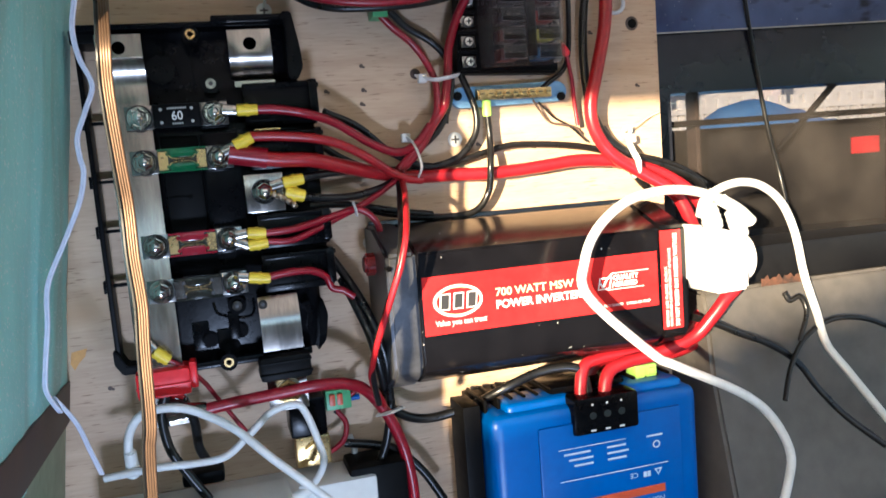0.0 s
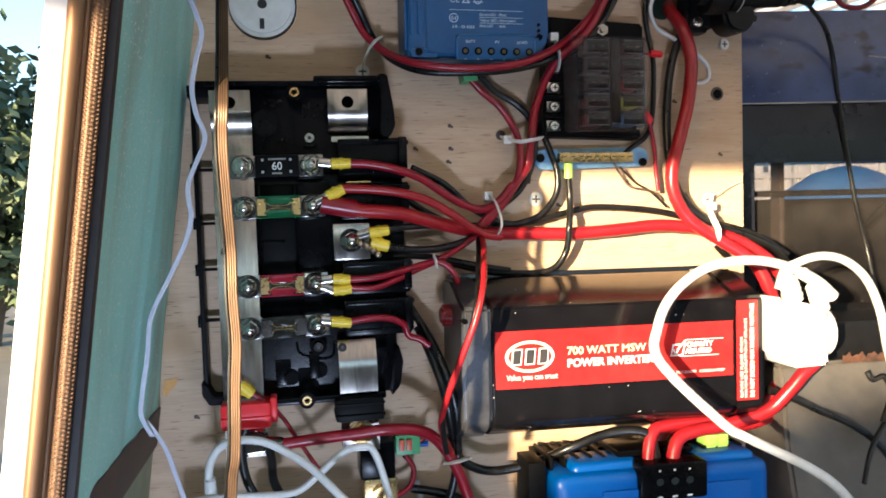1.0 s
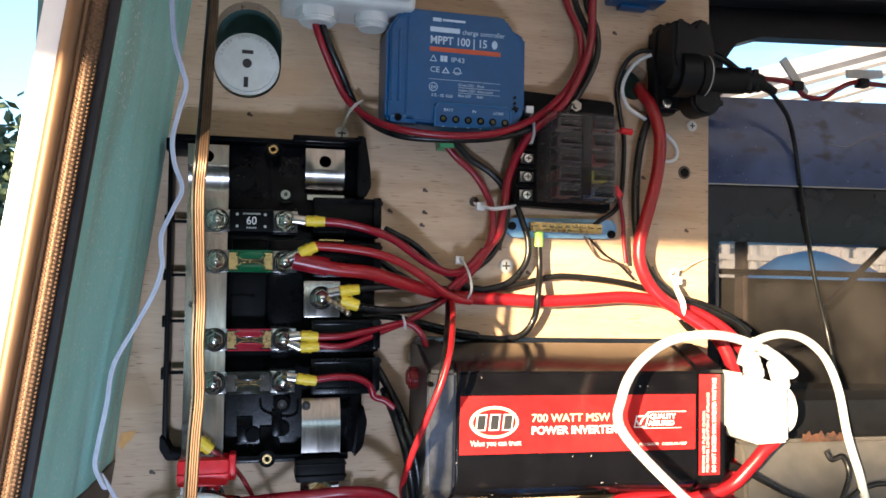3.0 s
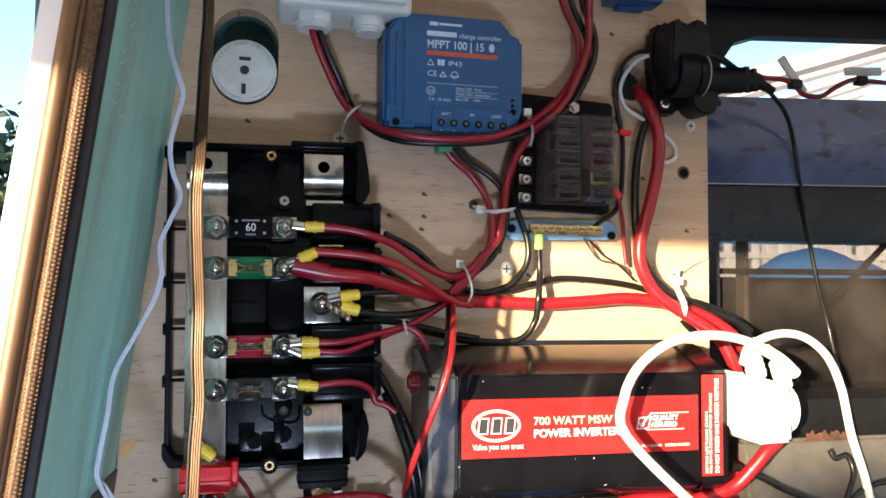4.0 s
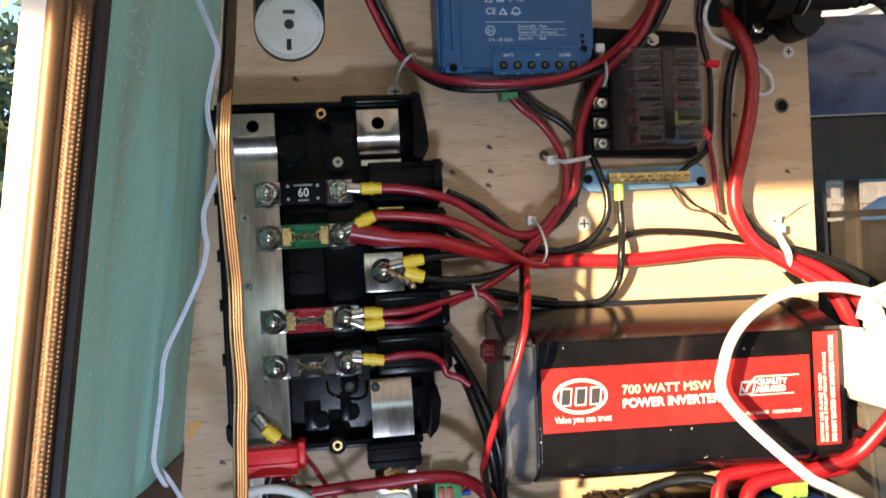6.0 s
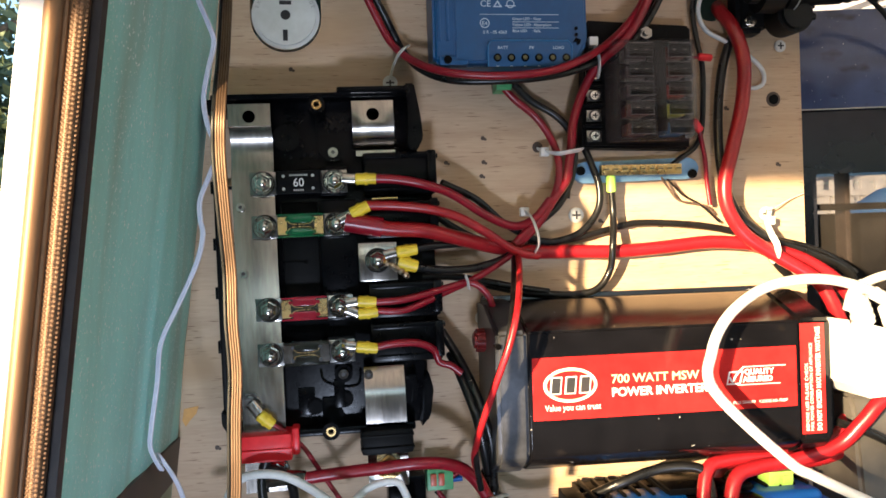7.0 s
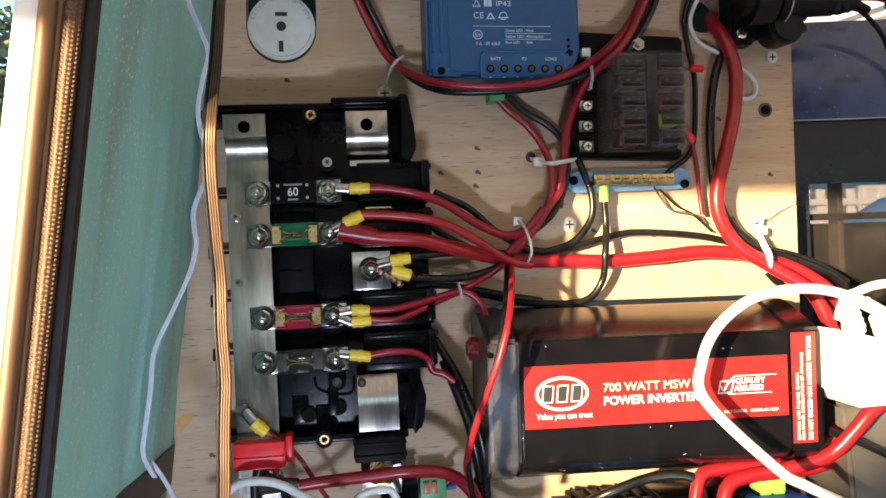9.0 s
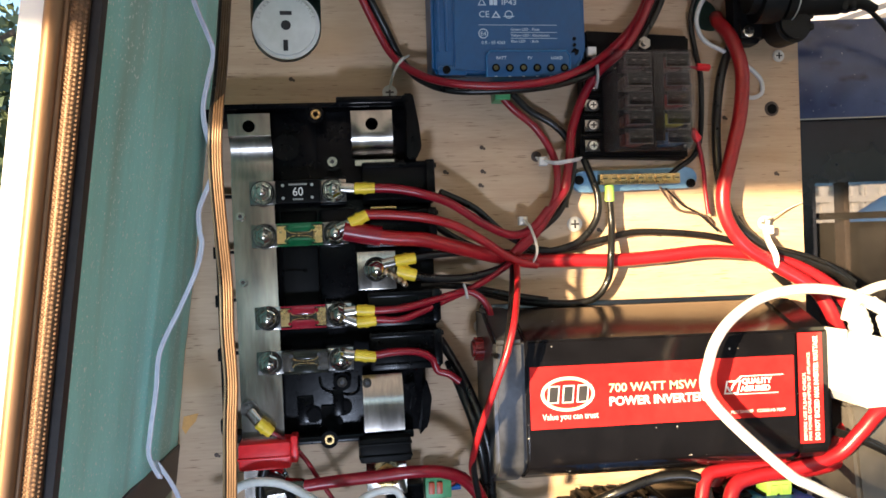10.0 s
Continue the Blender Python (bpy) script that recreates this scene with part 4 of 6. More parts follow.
part("tick_mark", join(tick_box, tube([(0.0885, -F - 0.0002, -0.1175), (0.0905, -F - 0.0002, -0.1208), (0.0930, -F - 0.0002, -0.1165), (0.0985, -F - 0.0002, -0.1108)], 0.0007, 6, 3)), INK_WHITE, IV)
part("rule", bars(0.098, -0.1110, F, [(0.0, 0.0, 0.031, 0.0006), (-0.004, -0.0125, 0.031, 0.0005)]), INK_WHITE, IV)
part("lettering", words("PLU 564609   CODE-HI-700P", 0.0905, -0.1365, F + 0.0002, 0.0030, 0.0390), INK_WHITE, IV)
for s, x, h, w in (("BEFORE USE PLEASE CHECK", 0.1448, 0.0032, 0.0480), ("MAX POWER CONSUMPTION OF APPLIANCE", 0.1482, 0.0032, 0.0620), ("DO NOT EXCEED MAX INVERTER WATTAGE", 0.1540, 0.0046, 0.0735)):
    part("lettering", words(s, x, -0.1585, F + 0.0008, h, w, turn=90, bold=0.0001 if h > 0.004 else 0), INK_WHITE, IV)
part("corner_screw", stud(-0.070, -0.0885, 0.070, 0.078, 0.002, 12), BLACK, IV)
part("outlet_plate", box(0.164, 0.168, 0.012, 0.070, -0.160, -0.084, 0.001), BLACK, IV)

# white mains plug and adaptor in the end of the inverter
PL = thing("mains_plug", "white mains double adaptor glaring in direct sun", "plug", (0.20, -0.07, -0.12))
part("adaptor_body", prism([(0.169, -0.128), (0.169, -0.088), (0.176, -0.084), (0.222, -0.094), (0.224, -0.139), (0.184, -0.140)], 0.050, 0.096, 0.003), WHITE_PLASTIC, PL)
part("back_plug", rod((0.222, -0.073, -0.115), (0.240, -0.073, -0.115), 0.0205, 26, 0.005), WHITE_PLASTIC, PL, "round white plug back")
part("face_plate", box(0.1655, 0.1695, 0.048, 0.094, -0.128, -0.083, 0.001), OLD_WHITE, PL)
part("grip", rod((0.205, -0.070, -0.090), (0.199, -0.072, -0.068), 0.0100, 16, 0.002, 0.0065), WHITE_PLASTIC, PL)
part("grip", rod((0.231, -0.078, -0.097), (0.217, -0.084, -0.074), 0.0085, 16, 0.002, 0.0052), WHITE_PLASTIC, PL)
for i in range(4):
    part("strain_rib", rod((0.2035 - 0.0012 * i, -0.0705, -0.085 + 0.0045 * i), (0.2030 - 0.0012 * i, -0.0708, -0.083 + 0.0045 * i), 0.0098 - 0.0006 * i, 14), WHITE_PLASTIC, PL)
    part("strain_rib", rod((0.2280 - 0.0026 * i, -0.0795, -0.092 + 0.0043 * i), (0.2268 - 0.0026 * i, -0.0800, -0.090 + 0.0043 * i), 0.0082 - 0.0006 * i, 14), WHITE_PLASTIC, PL)

# blue converter below, mounted upside down
DC = thing("dc_converter", "bright blue battery charger mounted upside down on the board", "charger", (0.08, 0.0, -0.27))
part("heat_sink", box(-0.006, 0.160, 0.002, 0.024, -0.345, -0.207, 0.001), BLACK_MATT, DC, "black finned heat sink")
for i in range(16):
    x = -0.003 + i * 0.0105
    part("fin", box(x, x + 0.0022, 0.006, 0.052, -0.340, -0.2040, 0.0004), BLACK_MATT, DC)
part("side_plate", box(-0.0210, -0.0075, 0.020, 0.055, -0.345, -0.2055, 0.001), BLACK_MATT, DC)
part("housing", box(-0.006, 0.168, 0.022, 0.074, -0.345, -0.212, 0.010, 4), BLUE_BRIGHT, DC)
part("shoulder", box(0.010, 0.160, 0.030, 0.066, -0.230, -0.206, 0.006, 3), BLUE_BRIGHT, DC)
part("front_panel", box(0.030, 0.150, 0.072, 0.0762, -0.344, -0.226, 0.0015), BLUE_BRIGHT, DC)
tc = part("terminal_cover", box(0.0575, 0.1120, 0.030, 0.0800, -0.2360, -0.2060, 0.003), BLACK, DC, "black terminal cover with three screws")
part("cover_top", box(0.050, 0.1120, 0.016, 0.056, -0.208, -0.2010, 0.002), BLACK, tc)
for x in (0.073, 0.085, 0.097):
    part("terminal_screw", stud(x, -0.2205, 0.0798, 0.0806, 0.0030, 14), STEEL, tc)
    part("mark", box(x - 0.002, x + 0.002, 0.0799, 0.0803, -0.2335, -0.2320), INK_WHITE, tc)
    part("mark", box(x - 0.0007, x + 0.0007, 0.0799, 0.0803, -0.2125, -0.2110), INK_WHITE, tc)
part("green_plug", join(box(0.126, 0.145, 0.034, 0.052, -0.206, -0.195, 0.001), box(0.129, 0.134, 0.051, 0.053, -0.204, -0.198), box(0.137, 0.142, 0.051, 0.053, -0.204, -0.198)), GREEN_TAPE, DC, "lime green plug-in terminal")
D2 = 0.0763
part("rule", bars(0.0450, -0.2460, D2, [(0.0, 0.0, 0.056, 0.0005), (0.0, -0.0260, 0.092, 0.0005)]), INK_WHITE, DC)
part("small_print", bars(0.0450, -0.2600, D2, [(0.040, 0.009, 0.016, 0.0016), (0.040, 0.004, 0.018, 0.0016), (0.040, -0.001, 0.016, 0.0016), (0.004, 0.009, 0.022, 0.0016), (0.008, 0.004, 0.020, 0.0016), (0.012, -0.001, 0.016, 0.0016), (0.074, 0.012, 0.014, 0.0014)]), INK_PALE, DC)
part("approval_marks", join(ring(0.1275, -0.2550, D2, D2 + 0.0003, 0.0022, 0.0032), cut(prism([(0.1245, -0.2755), (0.1315, -0.2755), (0.1280, -0.2815)], D2, D2 + 0.0003), prism([(0.1263, -0.2766), (0.1297, -0.2766), (0.1280, -0.2797)], 0.07, 0.09)), box(0.1150, 0.1178, D2, D2 + 0.0003, -0.2810, -0.2765), box(0.1184, 0.1212, D2, D2 + 0.0003, -0.2810, -0.2765)), INK_PALE, DC)
part("lettering", words("CE", 0.1105, -0.2762, D2, 0.0060, 0.0068, turn=180), INK_PALE, DC)
part("orange_bar", box(0.0455, 0.1335, D2, D2 + 0.0004, -0.2960, -0.2895), LABEL_ORANGE, DC)
part("lettering", words("Non-isolated DC/DC charger", 0.1330, -0.2995, D2, 0.0060, 0.0730, turn=180), INK_PALE, DC)
part("lettering", words("12 | 12 - 30", 0.1330, -0.3080, D2, 0.0105, 0.0500, turn=180, bold=0.0002), INK_PALE, DC)

# smoked-cover blade fuse block
FB = thing("blade_fuse_block", "black blade fuse block under a smoked clear cover", "fuse block", (0.06, 0.0, 0.09))
part("base", prism([(0.012, 0.050), (0.098, 0.0475), (0.1015, 0.146), (0.018, 0.150)], 0.001, 0.018, 0.002), BLACK_MATT, FB)
part("cover", join(box(0.029, 0.0935, 0.020, 0.044, 0.052, 0.129, 0.004, 3), box(0.038, 0.090, 0.043, 0.0455, 0.055, 0.127, 0.001)), SMOKE, FB, "smoked clear cover").visible_shadow = False
for i in range(5):
    z = 0.0615 + i * 0.0145
    for k, x in enumerate((0.042, 0.0715)):
        m = BLADE[(3, 2, 1, 0, 0)[i]] if k else BLADE[(0, 0, 4, 4, 4)[i]]
        f = part("blade_fuse", box(x, x + 0.0155, 0.020, 0.036, z - 0.0045, z + 0.0045, 0.001), m, FB)
        part("window", box(x - 0.0005, x + 0.0160, 0.0454, 0.0462, z - 0.0050, z + 0.0050, 0.0006), SMOKE_DARK, f).visible_shadow = False
        part("window_rim", join(box(x - 0.0012, x + 0.0167, 0.0455, 0.0464, z + 0.0050, z + 0.0055), box(x - 0.0012, x + 0.0167, 0.0455, 0.0464, z - 0.0055, z - 0.0050), box(x - 0.0012, x - 0.0006, 0.0455, 0.0464, z - 0.0050, z + 0.0050), box(x + 0.0161, x + 0.0167, 0.0455, 0.0464, z - 0.0050, z + 0.0050)), SMOKE_RIM, f).visible_shadow = False
        part("blade", bars(x + 0.002, z, 0.0462, [(0.0005, -0.0003, 0.0025, 0.0004), (0.0085, -0.0003, 0.0025, 0.0004)]), STEEL, f)
part("spine", box(0.0605, 0.0685, 0.0454, 0.0463, 0.058, 0.124, 0.0006), SMOKE_DARK, FB).visible_shadow = False
for i in range(4):
    z = 0.0585 + i * 0.0158
    xt = 0.0212 + i * 0.0003
    t = part("terminal", box(xt - 0.0062, xt + 0.0055, 0.018, 0.0205, z - 0.0046, z + 0.0046, 0.0006), STEEL, FB)
    part("terminal_rim", ring(xt, z, 0.0205, 0.0209, 0.0034, 0.0046, 18), INK_BLACK, t)
    part("terminal_screw", stud(xt, z, 0.0205, 0.0232, 0.0034, 16, 0.0010), BOLT, t)
    part("slot", join(box(xt - 0.0021, xt + 0.0021, 0.0230, 0.0234, z - 0.0005, z + 0.0005), box(xt - 0.0005, xt + 0.0005, 0.0230, 0.0234, z - 0.0021, z + 0.0021)), INK_BLACK, t)
    part("barrier", box(0.0130, 0.0285, 0.018, 0.0225, z + 0.0068, z + 0.0092, 0.0006), BLACK_MATT, FB)
for i in range(5):
    z = 0.0600 + i * 0.0150
    part("side_terminal", join(stud(0.0970 + i * 0.0002, z, 0.018, 0.023, 0.0032, 12, 0.0006), box(0.0935, 0.0990, 0.018, 0.0195, z - 0.004, z + 0.004)), STEEL, FB)
part("feed_stud", join(stud(0.064, 0.1390, 0.018, 0.024, 0.0024, 14), stud(0.064, 0.1390, 0.0182, 0.0215, 0.0052, 6)), STEEL, FB)

# brass earth bar on its blue base
EB = thing("earth_bar", "brass screw terminal bar on a pale blue base", "terminal bar", (0.05, 0.0, 0.033))
part("base", slot(0.0, -0.049, 0.049, 0.0085, 0.001, 0.006), BLUE_BASE, EB)
EB.children[0].data.transform(Matrix.Translation((0.050, 0, 0.0335)) @ Matrix.Rotation(radians(88.6), 4, "Y"))
part("bar", box(0.0200, 0.0830, 0.006, 0.013, 0.0295, 0.0378, 0.0008), BRASS, EB)
for i in range(9):
    s = part("terminal_screw", stud(0.0235 + i * 0.0070, 0.0340, 0.0128, 0.0150, 0.0026, 12, 0.0005), BRASS, EB)
    part("slot", box(0.0218 + i * 0.0070, 0.0252 + i * 0.0070, 0.0149, 0.0153, 0.0336, 0.0344), INK_BLACK, s)
for x in (0.0055, 0.0935):
    part("fixing_screw", stud(x, 0.0338 - 0.004 * (x > 0.05), 0.006, 0.009, 0.0036, 14, 0.0008), BLACK_MATT, EB)

# recessed extra low voltage outlet
OU = thing("wall_outlet", "aged white low voltage outlet set in a slot in the board", "outlet", (-0.222, 0.02, 0.177))
part("face", stud(-0.2225, 0.1775, -0.040, -0.0035, 0.0262, 40, 0.003), OLD_WHITE, OU)
part("slot", box(-0.2270, -0.2178, -0.0036, -0.0031, 0.1855, 0.1885), INK_BLACK, OU)
part("slot", box(-0.2248, -0.2212, -0.0036, -0.0031, 0.1575, 0.1660), INK_BLACK, OU)
part("centre_hole", stud(-0.2225, 0.1775, -0.0036, -0.0031, 0.0038, 18), INK_BLACK, OU)
for i, ch in enumerate("EXTRA LOW VOLTAGE"):
    if ch != " ":
        a = radians(164 - i * 9.2)
        part("lettering", words(ch, -0.2225 + 0.0208 * math.cos(a), 0.1775 + 0.0208 * math.sin(a), -0.0032, 0.0036, turn=math.degrees(a) - 90, align="CENTER"), INK_GREY, OU)

# foot of another blue device, higher on the board
UD = thing("blue_device", "blue metal foot of a device high on the board", "device", (0.11, 0.0, 0.26))
part("housing", box(0.089, 0.139, 0.002, 0.026, 0.2405, 0.300, 0.002), BLUE, UD)
part("mounting_foot", box(0.101, 0.128, 0.002, 0.012, 0.2375, 0.2420, 0.001), BLUE, UD)

# white junction box with two glands
JB = thing("junction_box", "white plastic junction box with two round glands", "junction box", (-0.13, 0.0, 0.25))
part("body", box(-0.188, -0.083, 0.001, 0.055, 0.212, 0.290, 0.006, 3), WHITE_PLASTIC, JB)
part("lid", box(-0.183, -0.088, 0.054, 0.062, 0.217, 0.285, 0.003), WHITE_PLASTIC, JB)
for x, r in ((-0.1590, 0.0170), (-0.1150, 0.0140)):
    g = part("gland", rod((x, -0.030, 0.214), (x, -0.030, 0.203), r, 8 if r > 0.015 else 28, 0.0015), WHITE_PLASTIC, JB)
    part("gland_ring", rod((x, -0.030, 0.2165), (x, -0.030, 0.2140), r * 1.02, 28), RUBBER if r > 0.015 else WHITE_PLASTIC, g)
    part("gland_nut", rod((x, -0.030, 0.204), (x, -0.030, 0.2005), r * 0.82, 12, 0.001), WHITE_PLASTIC, g)

# black accessory socket cluster
SO = thing("socket_cluster", "black rubber accessory socket block screwed to the board", "socket", (0.16, 0.0, 0.17))
part("mount", prism([(0.131, 0.141), (0.156, 0.142), (0.160, 0.152), (0.178, 0.160), (0.182, 0.205), (0.168, 0.222), (0.140, 0.226), (0.133, 0.220), (0.131, 0.196), (0.132, 0.168), (0.132, 0.160)], 0.001, 0.022, 0.004), RUBBER, SO)
# the rubber block, with its lumpy shoulders
block = prism([(0.131, 0.184), (0.133, 0.214), (0.136, 0.218), (0.144, 0.217), (0.146, 0.212), (0.152, 0.212), (0.156, 0.220), (0.167, 0.216), (0.172, 0.196), (0.170, 0.172), (0.134, 0.172)], 0.020, 0.052, 0.006, 3)
bmesh.ops.triangulate(block, faces=block.faces[:])
bmesh.ops.subdivide_edges(block, edges=[e for e in block.edges if e.calc_length() > 0.008], cuts=2)
for v in block.verts:
    v.co += Vector((1, 1, 1)) * 0.0014 * noise.noise(v.co * 90)
part("socket_block", block, RUBBER, SO)
part("socket_cap", join(rod((0.133, -0.038, 0.1725), (0.164, -0.040, 0.1715), 0.0200, 28, 0.007), rod((0.155, -0.040, 0.171), (0.170, -0.040, 0.1715), 0.0188, 28, 0.003)), RUBBER, SO)
part("socket_rim", rod((0.1650, -0.040, 0.1713), (0.1660, -0.040, 0.1713), 0.0192, 28), INK_GREY, SO, "thin grey rim of the socket")
part("dust_cap", join(rod((0.168, -0.018, 0.1525), (0.169, -0.044, 0.1510), 0.0150, 24, 0.003), box(0.176, 0.187, 0.030, 0.040, 0.147, 0.152, 0.001)), RUBBER, SO)
part("plug_body", join(rod((0.162, -0.040, 0.168), (0.206, -0.042, 0.170), 0.0115, 18, 0.002), rod((0.200, -0.042, 0.170), (0.224, -0.040, 0.170), 0.0100, 14, 0.0015, 0.0085)), RUBBER, SO)
part("plug_grip", join(*[box(0.204 + 0.008 * i, 0.209 + 0.008 * i, 0.036, 0.050 - 0.001 * i, 0.1595 + 0.001 * i, 0.1810 - 0.001 * i, 0.001) for i in range(2)]), RUBBER, SO)
part("plug_tail", rod((0.222, -0.040, 0.170), (0.243, -0.035, 0.165), 0.0055, 14, 0.001, 0.0034), RUBBER, SO)
sk = part("screw", stud(0.1410, 0.1500, 0.022, 0.0250, 0.0048, 18, 0.0008), BOLT, SO)
part("slot", join(box(0.1384, 0.1436, 0.0249, 0.0253, 0.1495, 0.1505), box(0.1405, 0.1415, 0.0249, 0.0253, 0.1474, 0.1526)), INK_BLACK, sk)


def settle(root, dx, dz, sx=1.0, sz=1.0):
    root.location.x += dx
    root.location.z += dz
    root.scale = (sx, 1.0, sz)


settle(MP, -0.013, -0.0045)
settle(IV, -0.0038, -0.0055, 1.065, 1.03)
settle(PL, -0.0065, 0.0, 0.78, 1.0)
settle(DC, 0.0, -0.006, 1.06, 1.0)
settle(FB, -0.009, 0.002, 1.03, 1.0)
settle(EB, 0.0, 0.001, 1.06, 1.0)
settle(OU, -0.0025, -0.0165)
settle(JB, -0.012, -0.013)

bpy.context.view_layer.update()
KN = [(-0.082, -0.032, -0.093)][0]
part("binding_post", join(rod((-0.070, KN[1], KN[2]), (KN[0] + 0.006, KN[1], KN[2]), 0.0072, 18, 0.0012), rod((KN[0] + 0.007, KN[1], KN[2]), (KN[0] - 0.0095, KN[1], KN[2]), 0.0080, 18, 0.002)), DARK_RED, IV, "dark red screw terminal knob")
for i in range(8):
    a = i * math.pi / 4
    part("knob_rib", rod((KN[0] + 0.005, KN[1] + 0.0078 * math.cos(a), KN[2] + 0.0078 * math.sin(a)), (KN[0] - 0.008, KN[1] + 0.0078 * math.cos(a), KN[2] + 0.0078 * math.sin(a)), 0.0010, 6), DARK_RED, IV)


# ---- cables ----
def cable(name, pts, r, material, label, group="", wob=0.0, flat=1.0):
    return solid(name, tube(pts, r, 12, 7, flat, wob), material, label, "cable", group)


def crimp(owner, a, b, r=0.0042, material=None):
    """A sleeve with a flared mouth, a stripe of crimp marks and its ring tongue."""
    a, b = Vector(a), Vector(b)
    s = part("crimp_sleeve", join(rod(a, b, r, 14, 0.0006, r * 0.92), rod(a + (b - a) * 0.42, a + (b - a) * 0.58, r * 1.1, 14)), material or YELLOW, owner, "yellow crimped sleeve" if not material else "crimped sleeve")
    return s


def tongue(owner, a, b, w=0.0040):
    bm = tube([a, (Vector(a) + Vector(b)) / 2, b], w, 10, 3, 0.9)
    for v in bm.verts:
        v.co.y = (Vector(a).y + Vector(b).y) / 2 - 0.0012 + (v.co.y - (Vector(a).y + Vector(b).y) / 2) * 0.25
    part("ring_tongue", bm, BAR, owner, "flattened steel ring tongue")


RED, BLK = "red cables", "black cables"
R1 = cable("red_cable", [(-0.163, -0.052, 0.028), (-0.147, -0.053, 0.027), (-0.127, -0.053, 0.023), (-0.106, -0.045, 0.016), (-0.079, -0.035, 0.000), (-0.056, -0.026, -0.008), (-0.039, -0.022, -0.002), (-0.026, -0.020, 0.012)], 0.0033, CABLE_RED, "red cable with a yellow crimp lug from the black fuse", RED)
crimp(R1, *[(-0.176, -0.052, 0.028), (-0.161, -0.052, 0.028)]); tongue(R1, *[(-0.185, -0.051, 0.029), (-0.176, -0.052, 0.028)])
R2 = cable("red_cable", [(-0.170, -0.054, 0.009), (-0.148, -0.056, 0.008), (-0.124, -0.056, 0.005), (-0.103, -0.052, -0.001), (-0.081, -0.046, -0.013), (-0.066, -0.040, -0.023), (-0.052, -0.034, -0.029), (-0.039, -0.028, -0.031)], 0.0034, CABLE_BRIGHT, "red cable with a yellow crimp lug from the green fuse", RED)
crimp(R2, *[(-0.180, -0.054, 0.003), (-0.167, -0.054, 0.009)], 0.0045); tongue(R2, *[(-0.188, -0.052, -0.001), (-0.179, -0.054, 0.003)])
R3 = cable("battery_cable", [(-0.181, -0.050, -0.002), (-0.168, -0.050, -0.005), (-0.152, -0.050, -0.008), (-0.127, -0.048, -0.010), (-0.102, -0.040, -0.016), (-0.069, -0.026, -0.024), (-0.041, -0.016, -0.028), (-0.008, -0.012, -0.029), (0.030, -0.011, -0.030), (0.067, -0.012, -0.028), (0.105, -0.013, -0.025), (0.137, -0.015, -0.027)], 0.0054, CABLE_BRIGHT, "thick red battery cable running across the sunlit board", RED)
part("heat_shrink", tube([(-0.184, -0.051, -0.002), (-0.176, -0.051, -0.0035), (-0.168, -0.051, -0.005), (-0.158, -0.051, -0.0068)], 0.0072, 14, 5), CABLE_RED, R3, "red heat shrink over the lug")
R4 = cable("battery_cable", [(0.132, 0.012, 0.172), (0.125, -0.006, 0.162), (0.129, -0.018, 0.146), (0.135, -0.022, 0.120), (0.133, -0.022, 0.087), (0.124, -0.022, 0.051), (0.116, -0.022, 0.021), (0.119, -0.022, -0.001), (0.134, -0.022, -0.022), (0.160, -0.024, -0.039), (0.187, -0.030, -0.058), (0.200, -0.034, -0.083), (0.212, -0.030, -0.113), (0.216, -0.034, -0.142), (0.200, -0.040, -0.170), (0.178, -0.040, -0.188), (0.142, -0.036, -0.197)], 0.0056, CABLE_BRIGHT, "thick red battery cable dropping from the hole in the board", RED)
R5 = cable("battery_cable", [(0.138, -0.014, -0.027), (0.176, -0.016, -0.038), (0.202, -0.020, -0.053), (0.218, -0.024, -0.071), (0.231, -0.022, -0.095), (0.239, -0.020, -0.119), (0.252, -0.022, -0.147), (0.235, -0.030, -0.172), (0.202, -0.034, -0.193), (0.164, -0.034, -0.200), (0.117, -0.034, -0.195), (0.100, -0.032, -0.201), (0.086, -0.034, -0.224)], 0.0056, CABLE_BRIGHT, "thick red cable looping behind the plug to the charger", RED)
R6 = cable("battery_cable", [(0.238, -0.060, -0.106), (0.228, -0.068, -0.124), (0.216, -0.074, -0.139), (0.203, -0.075, -0.149), (0.192, -0.072, -0.163), (0.176, -0.065, -0.181), (0.143, -0.060, -0.191), (0.114, -0.060, -0.194), (0.096, -0.064, -0.200), (0.088, -0.068, -0.224)], 0.0055, CABLE_BRIGHT, "thick red cable bent down into the blue charger", RED)
R7 = cable("battery_cable", [(0.175, -0.046, -0.190), (0.133, -0.050, -0.189), (0.093, -0.055, -0.189), (0.076, -0.060, -0.194), (0.068, -0.066, -0.224)], 0.0050, CABLE_BRIGHT, "thick red cable ending in the blue charger", RED)
